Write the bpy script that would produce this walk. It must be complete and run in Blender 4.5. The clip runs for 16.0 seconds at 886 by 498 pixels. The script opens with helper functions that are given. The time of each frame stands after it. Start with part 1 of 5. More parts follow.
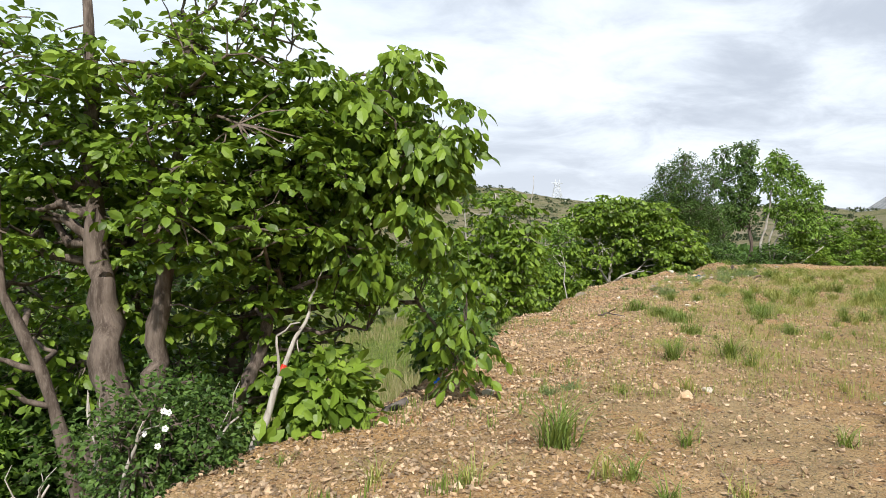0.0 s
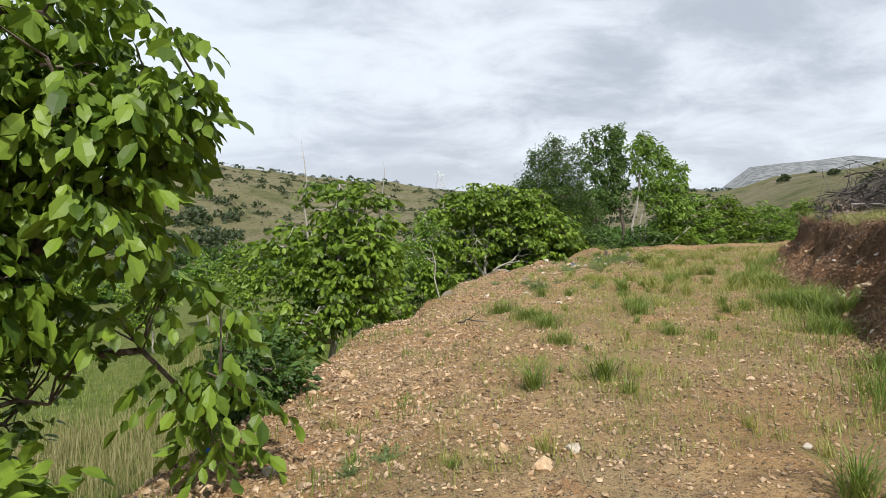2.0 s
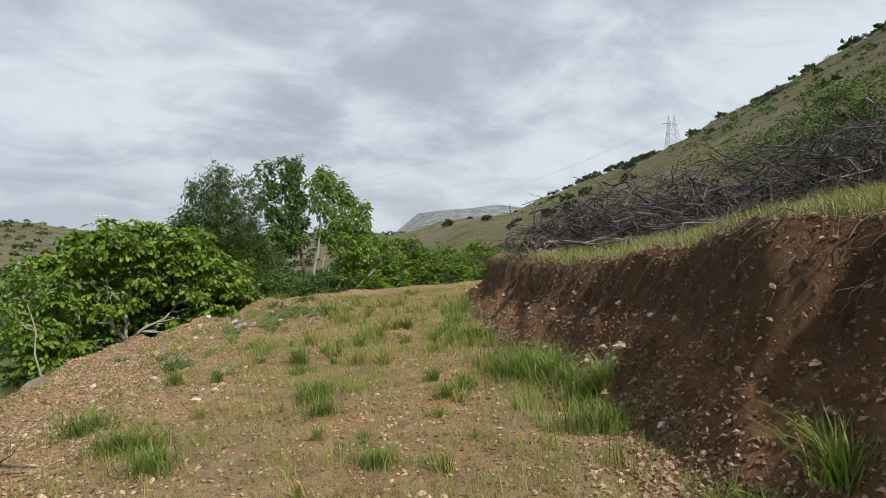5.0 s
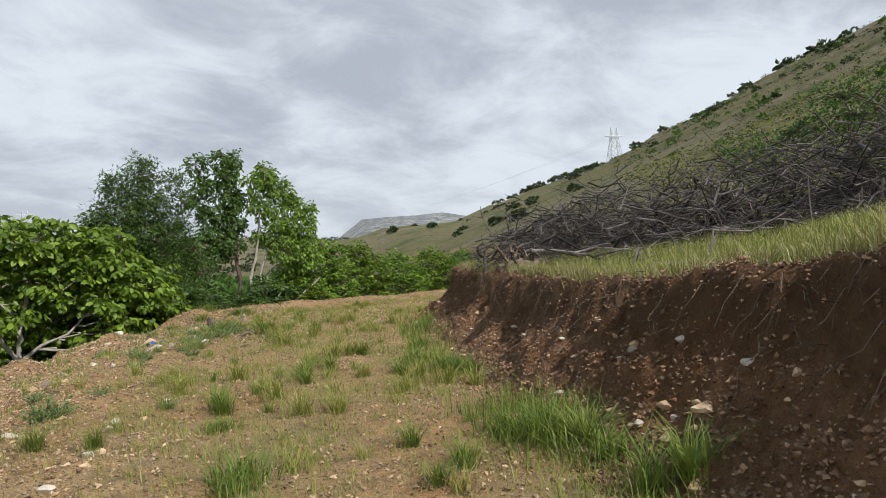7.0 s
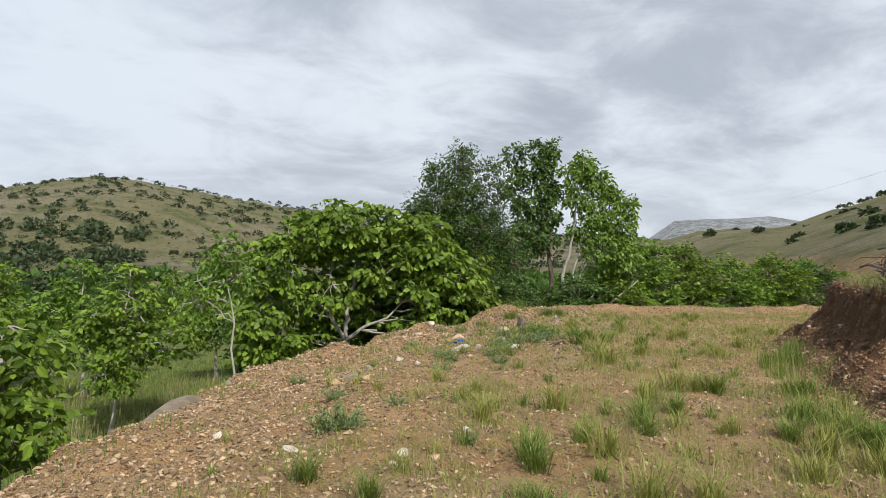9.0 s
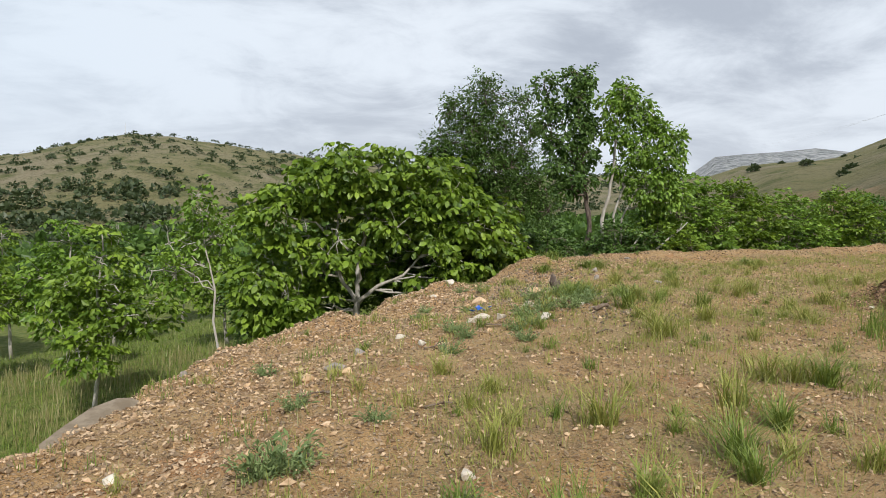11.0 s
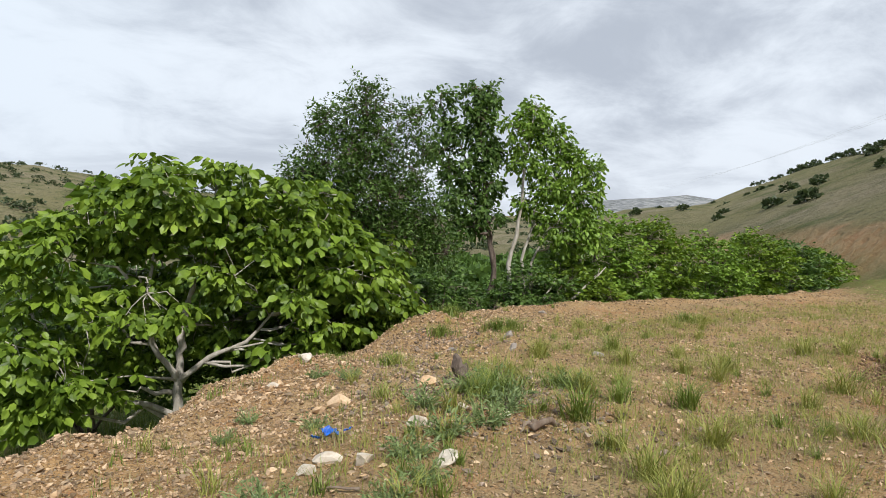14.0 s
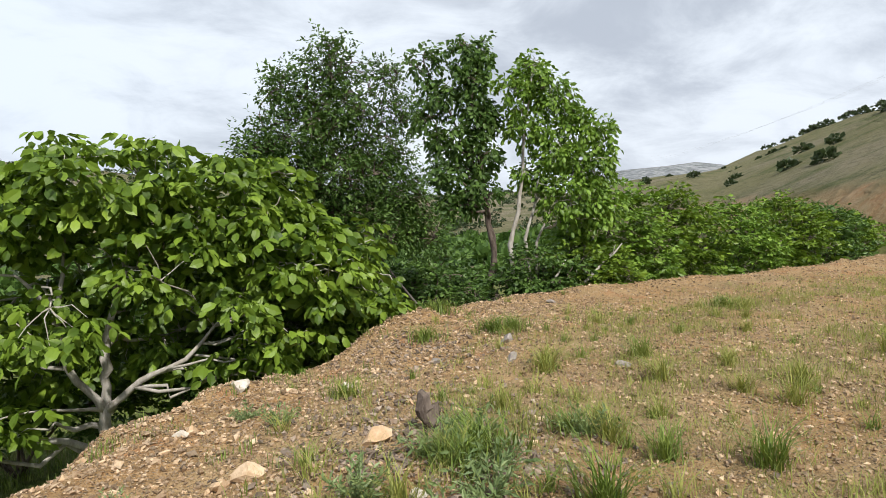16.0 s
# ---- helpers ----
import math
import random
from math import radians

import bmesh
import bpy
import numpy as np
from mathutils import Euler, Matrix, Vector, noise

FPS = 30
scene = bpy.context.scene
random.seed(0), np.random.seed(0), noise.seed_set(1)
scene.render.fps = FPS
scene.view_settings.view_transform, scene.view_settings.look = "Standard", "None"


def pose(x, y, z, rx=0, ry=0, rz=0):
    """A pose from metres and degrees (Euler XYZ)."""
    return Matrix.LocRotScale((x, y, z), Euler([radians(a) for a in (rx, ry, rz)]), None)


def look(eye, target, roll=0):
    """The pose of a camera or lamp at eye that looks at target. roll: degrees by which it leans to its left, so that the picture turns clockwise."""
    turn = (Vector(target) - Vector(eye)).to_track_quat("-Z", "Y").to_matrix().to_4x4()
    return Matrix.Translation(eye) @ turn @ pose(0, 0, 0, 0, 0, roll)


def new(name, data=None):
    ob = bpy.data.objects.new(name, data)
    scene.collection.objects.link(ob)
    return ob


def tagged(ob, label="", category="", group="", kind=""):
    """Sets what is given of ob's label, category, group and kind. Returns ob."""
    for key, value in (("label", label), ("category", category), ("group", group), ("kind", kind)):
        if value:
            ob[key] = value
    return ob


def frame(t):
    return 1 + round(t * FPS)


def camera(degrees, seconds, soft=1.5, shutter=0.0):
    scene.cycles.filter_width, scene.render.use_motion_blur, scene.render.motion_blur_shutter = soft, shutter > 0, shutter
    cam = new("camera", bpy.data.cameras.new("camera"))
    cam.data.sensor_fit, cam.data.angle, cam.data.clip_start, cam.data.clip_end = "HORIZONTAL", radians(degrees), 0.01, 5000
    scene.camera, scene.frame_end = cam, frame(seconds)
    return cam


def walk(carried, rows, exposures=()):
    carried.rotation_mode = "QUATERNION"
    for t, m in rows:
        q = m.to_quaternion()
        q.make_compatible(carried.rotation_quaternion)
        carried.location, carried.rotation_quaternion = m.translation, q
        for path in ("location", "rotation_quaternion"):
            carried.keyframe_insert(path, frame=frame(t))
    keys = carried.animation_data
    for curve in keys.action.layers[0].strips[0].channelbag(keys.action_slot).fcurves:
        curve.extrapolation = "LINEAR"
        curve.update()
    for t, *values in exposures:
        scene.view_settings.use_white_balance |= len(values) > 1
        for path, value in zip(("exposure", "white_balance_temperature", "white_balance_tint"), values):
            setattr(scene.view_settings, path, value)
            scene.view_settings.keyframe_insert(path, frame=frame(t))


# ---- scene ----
cam = camera(68.6, 16.0, soft=0.65)
METRES, EYE, TILT, LEAN, TURN = 20.0, 1.5, -1.2, -1.0, 0.0
ROWS = [
    (0.0, 0.0, 0.0, 0.0, 0.0, 0.0, -0.0),
    (0.5, 0.0085, 0.023, 0.0015, -1.54, -0.36, 1.57),
    (1.0, 0.0227, 0.0494, 0.0025, -2.39, -2.6, 1.09),
    (1.5, 0.033, 0.079, 0.0025, -6.72, -4.59, -0.75),
    (2.0, 0.0512, 0.1067, 0.0043, -9.83, -0.81, 2.93),
    (2.5, 0.069, 0.1388, 0.0036, -19.37, -1.48, 2.43),
    (3.0, 0.0873, 0.17, 0.0067, -25.56, -1.01, 4.42),
    (3.5, 0.1002, 0.1953, 0.0082, -25.98, 1.37, 0.14),
    (4.0, 0.1141, 0.233, 0.0079, -31.64, 0.47, -0.34),
    (4.5, 0.131, 0.2634, 0.0073, -34.81, 0.97, 2.92),
    (7.0, 0.204, 0.3958, 0.0129, -42.15, 1.49, 3.74),
    (7.5, 0.2184, 0.4236, 0.0142, -40.7, 1.16, 1.94),
    (8.0, 0.2254, 0.4495, 0.0163, -36.06, 1.94, 3.03),
    (8.5, 0.2401, 0.4784, 0.0148, -25.44, 2.69, 1.13),
    (9.0, 0.2461, 0.5078, 0.0155, -15.71, 2.18, -0.42),
    (9.5, 0.2567, 0.5327, 0.0172, -13.15, 0.75, 1.8),
    (12.0, 0.3145, 0.671, 0.0215, -12.47, -3.41, 1.26),
    (12.5, 0.3253, 0.7055, 0.022, -13.1, -0.08, 1.43),
    (13.0, 0.3342, 0.7384, 0.0227, -18.17, 0.9, 0.74),
    (13.5, 0.3479, 0.7681, 0.0242, -20.36, 1.17, 2.09),
    (14.0, 0.3639, 0.7993, 0.0253, -21.86, 0.67, 1.0),
    (14.5, 0.3736, 0.8245, 0.028, -16.92, 0.04, 0.22),
    (15.0, 0.3934, 0.8517, 0.0261, -15.4, 0.45, 1.23),
    (15.5, 0.4087, 0.8799, 0.0263, -17.98, -0.49, 0.48),
    (16.0, 0.4253, 0.8944, 0.0294, -20.98, -1.12, 3.69),
]
walk(cam, [(t, pose(0, 0, EYE, TILT, LEAN, TURN) @ pose(METRES * x, METRES * y, METRES * z, 90 + pitch, roll, yaw)) for t, x, y, z, yaw, pitch, roll in ROWS],
     exposures=[(0.0, 0.3), (1.0, 0.28), (2.0, 0.05), (3.0, -0.12), (4.5, -0.25), (7.5, -0.15), (9.0, -0.12), (12.0, -0.03), (14.0, 0.0), (16.0, 0.1)])

# ---- sky, sun ----
SUN_AZ, SUN_EL = 176.0, 47.0
sun_way = Vector((math.sin(radians(SUN_AZ)) * math.cos(radians(SUN_EL)), math.cos(radians(SUN_AZ)) * math.cos(radians(SUN_EL)), math.sin(radians(SUN_EL))))
sun_data = bpy.data.lights.new("sun", "SUN")
sun_data.energy, sun_data.angle, sun_data.color = 4.35, radians(2), (1.0, 0.96, 0.89)
sun = new("sun", sun_data)
sun.matrix_world = look(sun_way * 60, (0, 0, 0))


class Nodes:
    """A short way to write node trees."""

    def __init__(self, tree):
        self.tree = tree

    def add(self, kind, **sets):
        n = self.tree.nodes.new(kind)
        for k, v in sets.items():
            setattr(n, k, v)
        return n

    def put(self, sock, v):
        if isinstance(v, bpy.types.NodeSocket):
            self.tree.links.new(v, sock)
        elif isinstance(v, (tuple, list)) and len(v) == 3 and sock.type == "RGBA":
            sock.default_value = (*v, 1)
        else:
            sock.default_value = v

    def math(self, op, a, b=0.0, clamp=False):
        n = self.add("ShaderNodeMath", operation=op, use_clamp=clamp)
        self.put(n.inputs[0], a), self.put(n.inputs[1], b)
        return n.outputs[0]

    def mix(self, f, a, b, blend="MIX"):
        n = self.add("ShaderNodeMix", data_type="RGBA", blend_type=blend)
        self.put(n.inputs[0], f), self.put(n.inputs[6], a), self.put(n.inputs[7], b)
        return n.outputs[2]

    def noise(self, vec, scale, detail=4.0, rough=0.55, distort=0.0):
        n = self.add("ShaderNodeTexNoise")
        if vec is not None:
            self.put(n.inputs["Vector"], vec)
        n.inputs["Scale"].default_value, n.inputs["Detail"].default_value = scale, detail
        n.inputs["Roughness"].default_value, n.inputs["Distortion"].default_value = rough, distort
        return n.outputs["Fac"]

    def ramp(self, v, lo, hi):
        n = self.add("ShaderNodeMapRange", interpolation_type="SMOOTHSTEP")
        self.put(n.inputs[0], v)
        n.inputs[1].default_value, n.inputs[2].default_value = lo, hi
        return n.outputs[0]


def build_world():
    world = bpy.data.worlds.new("cloudy_sky")
    world.use_nodes = True
    scene.world = world
    N = Nodes(world.node_tree)
    world.node_tree.nodes.clear()
    sky = N.add("ShaderNodeTexSky", sky_type="NISHITA", sun_disc=False)
    sky.sun_elevation, sky.sun_rotation = radians(SUN_EL), radians(SUN_AZ)
    tc = N.add("ShaderNodeTexCoord")
    sep = N.add("ShaderNodeSeparateXYZ")
    N.put(sep.inputs[0], tc.outputs["Generated"])
    x, y, z = sep.outputs
    up = N.math("MAXIMUM", z, 0.0)
    deep = N.math("ADD", up, 0.26)
    com = N.add("ShaderNodeCombineXYZ")
    N.put(com.inputs[0], N.math("DIVIDE", x, deep)), N.put(com.inputs[1], N.math("DIVIDE", y, deep))
    turn = N.add("ShaderNodeMapping")
    turn.inputs["Rotation"].default_value = (0, 0, 0.5)
    turn.inputs["Scale"].default_value = (1.0, 1.2, 1.0)
    N.put(turn.inputs[0], com.outputs[0])
    big = N.noise(turn.outputs[0], 0.75, 7.0, 0.5, 0.12)
    small = N.noise(turn.outputs[0], 2.3, 9.0, 0.62, 0.45)
    body = N.math("ADD", N.math("MULTIPLY", big, 0.62), N.math("MULTIPLY", small, 0.38))
    shade = N.ramp(body, 0.41, 0.58)
    light = N.mix(shade, (0.84, 0.91, 1.0), (0.50, 0.555, 0.645))
    light = N.mix(N.math("MULTIPLY", N.ramp(x, 0.25, -0.6), 0.6), light, (0.76, 0.875, 1.0))  # thinner to the west
    # the veil of cloud is brighter round the sun
    dot = N.add("ShaderNodeVectorMath", operation="DOT_PRODUCT")
    N.put(dot.inputs[0], tc.outputs["Generated"])
    dot.inputs[1].default_value = tuple(sun_way)
    glow = N.math("POWER", N.math("MAXIMUM", dot.outputs["Value"], 0.0), 6.0)
    light = N.mix(N.math("MULTIPLY", glow, 0.5), light, (1.0, 0.97, 0.92))
    # sky above the view darkened, an added dim cap that lowers ambient fill
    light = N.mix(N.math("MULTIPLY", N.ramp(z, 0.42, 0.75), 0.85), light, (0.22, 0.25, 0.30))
    # a paler band low down
    low = N.ramp(z, 0.22, 0.0)
    light = N.mix(N.math("MULTIPLY", low, 0.5), light, (0.74, 0.79, 0.86))
    blue = N.mix(1.0, sky.outputs[0], (0.1, 0.1, 0.1), "MULTIPLY")
    gaps = N.ramp(N.noise(turn.outputs[0], 0.8, 5.0, 0.5), 0.62, 0.8)
    whole = N.mix(N.math("MULTIPLY", gaps, 0.35), light, blue)
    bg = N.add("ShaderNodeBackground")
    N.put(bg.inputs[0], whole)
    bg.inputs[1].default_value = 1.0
    out = N.add("ShaderNodeOutputWorld")
    N.put(out.inputs[0], bg.outputs[0])


build_world()


# ---- materials ----
def material(name):
    m = bpy.data.materials.new(name)
    m.use_nodes = True
    m.node_tree.nodes.clear()
    return m, Nodes(m.node_tree)


def finish(N, colour, rough=0.9, bump=None, strength=0.4, distance=0.02, spec=0.25):
    p = N.add("ShaderNodeBsdfPrincipled")
    N.put(p.inputs["Base Color"], colour), N.put(p.inputs["Roughness"], rough)
    p.inputs["Specular IOR Level"].default_value = spec
    if bump is not None:
        b = N.add("ShaderNodeBump")
        b.inputs["Strength"].default_value, b.inputs["Distance"].default_value = strength, distance
        N.put(b.inputs["Height"], bump)
        N.put(p.inputs["Normal"], b.outputs[0])
    out = N.add("ShaderNodeOutputMaterial")
    N.put(out.inputs[0], p.outputs[0])
    return p


def attribute(N, name):
    return N.add("ShaderNodeAttribute", attribute_name=name).outputs["Fac"]


def ground_material():
    m, N = material("earth")
    pos = N.add("ShaderNodeNewGeometry").outputs["Position"]
    soil, grass, hill, rock = (attribute(N, n) for n in ("soil", "grass", "hill", "rock"))
    n1, n2, n3 = N.noise(pos, 0.55, 5), N.noise(pos, 4.0, 6, 0.65), N.noise(pos, 38.0, 5, 0.7)
    vor = N.add("ShaderNodeTexVoronoi")
    N.put(vor.inputs["Vector"], pos)
    vor.inputs["Scale"].default_value = 26.0
    cell = N.add("ShaderNodeSeparateColor")
    N.put(cell.inputs[0], vor.outputs["Color"])
    chip = N.math("MULTIPLY", N.ramp(vor.outputs["Distance"], 0.42, 0.2), N.ramp(cell.outputs[0], 0.55, 0.75))
    dirt = N.mix(N.ramp(n1, 0.35, 0.65), (0.425, 0.258, 0.115), (0.465, 0.325, 0.170))
    dirt = N.mix(N.math("MULTIPLY", N.ramp(N.noise(pos, 1.1, 4), 0.56, 0.68), 0.65), dirt, (0.44, 0.195, 0.085))
    dirt = N.mix(N.ramp(n2, 0.48, 0.7), dirt, (0.215, 0.125, 0.062))
    dirt = N.mix(N.math("MULTIPLY", N.ramp(n3, 0.52, 0.66), 0.8), dirt, (0.50, 0.37, 0.235))
    dirt = N.mix(N.math("MULTIPLY", N.ramp(n3, 0.46, 0.34), 0.75), dirt, (0.15, 0.085, 0.042))
    dirt = N.mix(N.math("MULTIPLY", chip, 0.8), dirt, N.mix(cell.outputs[1], (0.22, 0.15, 0.10), (0.58, 0.48, 0.36)))
    fine = N.add("ShaderNodeTexVoronoi")
    N.put(fine.inputs["Vector"], pos)
    fine.inputs["Scale"].default_value = 62.0
    bit = N.add("ShaderNodeSeparateColor")
    N.put(bit.inputs[0], fine.outputs["Color"])
    grit = N.math("MULTIPLY", N.ramp(fine.outputs["Distance"], 0.5, 0.25), N.ramp(bit.outputs[0], 0.35, 0.6))
    dirt = N.mix(N.math("MULTIPLY", grit, 0.75), dirt, N.mix(N.ramp(bit.outputs[1], 0.2, 0.9), (0.24, 0.145, 0.08), (0.64, 0.49, 0.33)))
    dark = N.mix(N.ramp(n2, 0.40, 0.60), (0.41, 0.215, 0.112), (0.60, 0.355, 0.20))
    # dark hollows: shade of small cavities put into the bank's colour
    dark = N.mix(N.math("MULTIPLY", N.ramp(n3, 0.45, 0.34), 0.7), dark, (0.11, 0.066, 0.04))
    dark = N.mix(N.math("MULTIPLY", attribute(N, "spoil"), N.ramp(n2, 0.25, 0.6)), dark, (0.46, 0.225, 0.105))
    dark = N.mix(N.math("MULTIPLY", grit, 0.5), dark, N.mix(bit.outputs[1], (0.10, 0.06, 0.04), (0.46, 0.33, 0.24)))
    dark = N.mix(N.math("MULTIPLY", chip, 0.7), dark, N.mix(cell.outputs[1], (0.18, 0.12, 0.08), (0.50, 0.39, 0.31)))
    dark = N.mix(N.math("MULTIPLY", attribute(N, "topsoil"), 0.62), dark, N.mix(N.ramp(n2, 0.35, 0.65), (0.12, 0.078, 0.050), (0.26, 0.17, 0.105)))
    colour = N.mix(soil, dirt, dark)
    colour = N.mix(N.math("MULTIPLY", N.ramp(N.math("ADD", grass, N.math("MULTIPLY", N.math("SUBTRACT", n3, 0.5), 0.9)), 0.1, 0.55), 0.45), colour, N.mix(n2, (0.20, 0.16, 0.085), (0.31, 0.255, 0.15)))
    green = N.mix(N.ramp(n2, 0.35, 0.65), (0.105, 0.150, 0.032), (0.22, 0.225, 0.075))
    green = N.mix(N.ramp(n3, 0.45, 0.65), green, (0.12, 0.165, 0.036))
    patchy = N.ramp(N.math("ADD", grass, N.math("MULTIPLY", N.math("SUBTRACT", n2, 0.5), 0.7)), 0.5, 0.85)
    colour = N.mix(patchy, colour, green)
    h1, h2, h3 = N.noise(pos, 0.012, 6, 0.6), N.noise(pos, 0.09, 6, 0.65), N.noise(pos, 0.9, 5, 0.7)
    slope = N.mix(N.ramp(h1, 0.4, 0.62), (0.195, 0.182, 0.092), (0.245, 0.215, 0.145))
    slope = N.mix(N.ramp(h2, 0.45, 0.68), slope, (0.105, 0.120, 0.046))
    slope = N.mix(N.math("MULTIPLY", N.ramp(h3, 0.5, 0.62), 0.6), slope, (0.070, 0.075, 0.040))
    slope = N.mix(attribute(N, "cut"), slope, N.mix(N.ramp(h3, 0.35, 0.65), (0.38, 0.20, 0.11), (0.46, 0.32, 0.20)))
    colour = N.mix(hill, colour, slope)
    # grey mountain rock, slightly blued: distance haze put into its colour
    stone = N.mix(N.ramp(h2, 0.4, 0.6), (0.17, 0.185, 0.20), (0.36, 0.37, 0.375))
    stone = N.mix(N.math("MULTIPLY", N.ramp(N.noise(pos, 0.035, 8, 0.75, 0.6), 0.5, 0.62), 0.8), stone, (0.10, 0.115, 0.11))
    colour = N.mix(rock, colour, stone)
    relief = N.math("ADD", N.math("MULTIPLY", n3, 0.5), N.math("ADD", N.math("ADD", N.math("MULTIPLY", chip, 0.6), N.math("MULTIPLY", grit, 0.28)), N.math("MULTIPLY", n2, 1.3)))
    clods = N.math("MULTIPLY", soil, N.math("ADD", N.math("MULTIPLY", N.noise(pos, 6.0, 8, 0.78), 11.0), N.math("MULTIPLY", N.noise(pos, 24.0, 6, 0.75), 5.5)))
    lumps = N.math("MULTIPLY", hill, N.math("ADD", N.math("MULTIPLY", h3, 14.0), N.math("MULTIPLY", h2, 40.0)))
    finish(N, colour, 0.95, N.math("ADD", N.math("ADD", relief, clods), lumps), 1.0, 0.05, 0.15)
    return m


def leaf_material(name, dark, light, pale):
    m, N = material(name)
    geo = N.add("ShaderNodeNewGeometry")
    rnd = geo.outputs["Random Per Island"]
    big = N.noise(geo.outputs["Position"], 1.6, 3)
    col = N.mix(rnd, dark, light)
    col = N.mix(N.ramp(big, 0.52, 0.72), col, pale)
    p = N.add("ShaderNodeBsdfPrincipled")
    N.put(p.inputs["Base Color"], col)
    p.inputs["Roughness"].default_value, p.inputs["Specular IOR Level"].default_value = 0.46, 0.32
    tr = N.add("ShaderNodeBsdfTranslucent")
    N.put(tr.inputs[0], N.mix(0.5, col, (pale[0] * 1.5, pale[1] * 1.6, pale[2] * 0.8)))
    mx = N.add("ShaderNodeMixShader")
    mx.inputs[0].default_value = 0.2
    N.put(mx.inputs[1], p.outputs[0]), N.put(mx.inputs[2], tr.outputs[0])
    N.put(N.add("ShaderNodeOutputMaterial").inputs[0], mx.outputs[0])
    return m


def grain_material(name, a, b, scale, rough=0.9, stretch=(1, 1, 0.25), c=None, bump=0.6, per_piece=False, vary=(0.8, 0.42)):
    m, N = material(name)
    tc = N.add("ShaderNodeNewGeometry")
    mp = N.add("ShaderNodeMapping")
    mp.inputs["Scale"].default_value = stretch
    N.put(mp.inputs[0], tc.outputs["Position"])
    n1, n2 = N.noise(mp.outputs[0], scale, 6, 0.65), N.noise(mp.outputs[0], scale * 6, 4, 0.6)
    col = N.mix(N.ramp(n1, 0.35, 0.65), a, b)
    col = N.mix(N.math("MULTIPLY", N.ramp(n2, 0.5, 0.7), 0.5), col, c or a)
    if per_piece:
        v = N.math("ADD", N.math("MULTIPLY", N.math("POWER", tc.outputs["Random Per Island"], 1.4), vary[0]), vary[1])
        hsv = N.add("ShaderNodeHueSaturation")
        N.put(hsv.inputs["Value"], v), N.put(hsv.inputs["Color"], col)
        col = hsv.outputs[0]
    finish(N, col, rough, N.math("ADD", n1, N.math("MULTIPLY", n2, 0.4)), bump, 0.01)
    return m


EARTH = ground_material()
WALNUT = leaf_material("walnut_leaf", (0.045, 0.088, 0.012), (0.200, 0.305, 0.034), (0.265, 0.375, 0.050))
DARKLEAF = leaf_material("small_leaf", (0.032, 0.070, 0.016), (0.115, 0.200, 0.044), (0.140, 0.235, 0.052))
BRIGHTLEAF = leaf_material("fresh_leaf", (0.065, 0.125, 0.018), (0.205, 0.335, 0.046), (0.250, 0.385, 0.058))
FARLEAF = leaf_material("hill_bush_leaf", (0.040, 0.062, 0.030), (0.070, 0.095, 0.042), (0.075, 0.105, 0.045))
BLADE = leaf_material("grass_blade", (0.085, 0.140, 0.024), (0.230, 0.300, 0.062), (0.27, 0.32, 0.08))
DRYBLADE = leaf_material("dry_grass_blade", (0.24, 0.22, 0.09), (0.36, 0.32, 0.17), (0.30, 0.30, 0.12))
YELLOWBLADE = leaf_material("yellow_grass_blade", (0.18, 0.22, 0.045), (0.38, 0.37, 0.105), (0.32, 0.34, 0.085))
GREYLEAF = leaf_material("silver_weed_leaf", (0.12, 0.18, 0.07), (0.26, 0.33, 0.14), (0.23, 0.31, 0.12))
BARK = grain_material("bark", (0.070, 0.052, 0.042), (0.19, 0.150, 0.125), 11.0, c=(0.24, 0.20, 0.17), bump=1.0)
PALEBARK = grain_material("pale_bark", (0.33, 0.30, 0.26), (0.48, 0.45, 0.41), 14.0, c=(0.25, 0.22, 0.19))
DEADWOOD = grain_material("dead_wood", (0.060, 0.050, 0.048), (0.135, 0.118, 0.112), 5.0, per_piece=True, c=(0.19, 0.17, 0.16), vary=(1.9, 0.35))
STONE = grain_material("stone", (0.38, 0.255, 0.145), (0.54, 0.41, 0.28), 8.0, stretch=(1, 1, 1), per_piece=True, c=(0.36, 0.21, 0.14), vary=(1.0, 0.42))
PALESTONE = grain_material("pale_stone", (0.50, 0.43, 0.35), (0.68, 0.63, 0.55), 8.0, stretch=(1, 1, 1), c=(0.42, 0.32, 0.23))
GREYSTONE = grain_material("grey_stone", (0.26, 0.23, 0.21), (0.40, 0.36, 0.33), 8.0, stretch=(1, 1, 1), c=(0.2, 0.15, 0.12))
CLOD = grain_material("clod", (0.25, 0.145, 0.088), (0.42, 0.27, 0.17), 8.0, stretch=(1, 1, 1), per_piece=True, c=(0.34, 0.25, 0.19), vary=(1.0, 0.4))
STEEL = grain_material("galvanised_steel", (0.60, 0.63, 0.67), (0.68, 0.71, 0.74), 2.0, 0.5)
BLUE = grain_material("blue_plastic", (0.015, 0.10, 0.48), (0.03, 0.16, 0.60), 20.0, 0.35, bump=0.2)
RED = grain_material("red_tape", (0.55, 0.035, 0.02), (0.65, 0.06, 0.03), 20.0, 0.4, bump=0.2)
PETAL = grain_material("white_petal", (0.72, 0.72, 0.66), (0.80, 0.80, 0.76), 30.0, 0.6, bump=0.2)
ROOT = grain_material("dry_root", (0.16, 0.11, 0.08), (0.30, 0.24, 0.19), 8.0, per_piece=True)


# ---- mesh helpers ----
def mesh_of(name, verts, faces, mat, smooth=False):
    me = bpy.data.meshes.new(name)
    me.from_pydata(np.asarray(verts, dtype=float).tolist(), [], faces.tolist() if isinstance(faces, np.ndarray) else faces)
    me.materials.append(mat)
    if smooth:
        me.polygons.foreach_set("use_smooth", [True] * len(me.polygons))
    me.update()
    return me


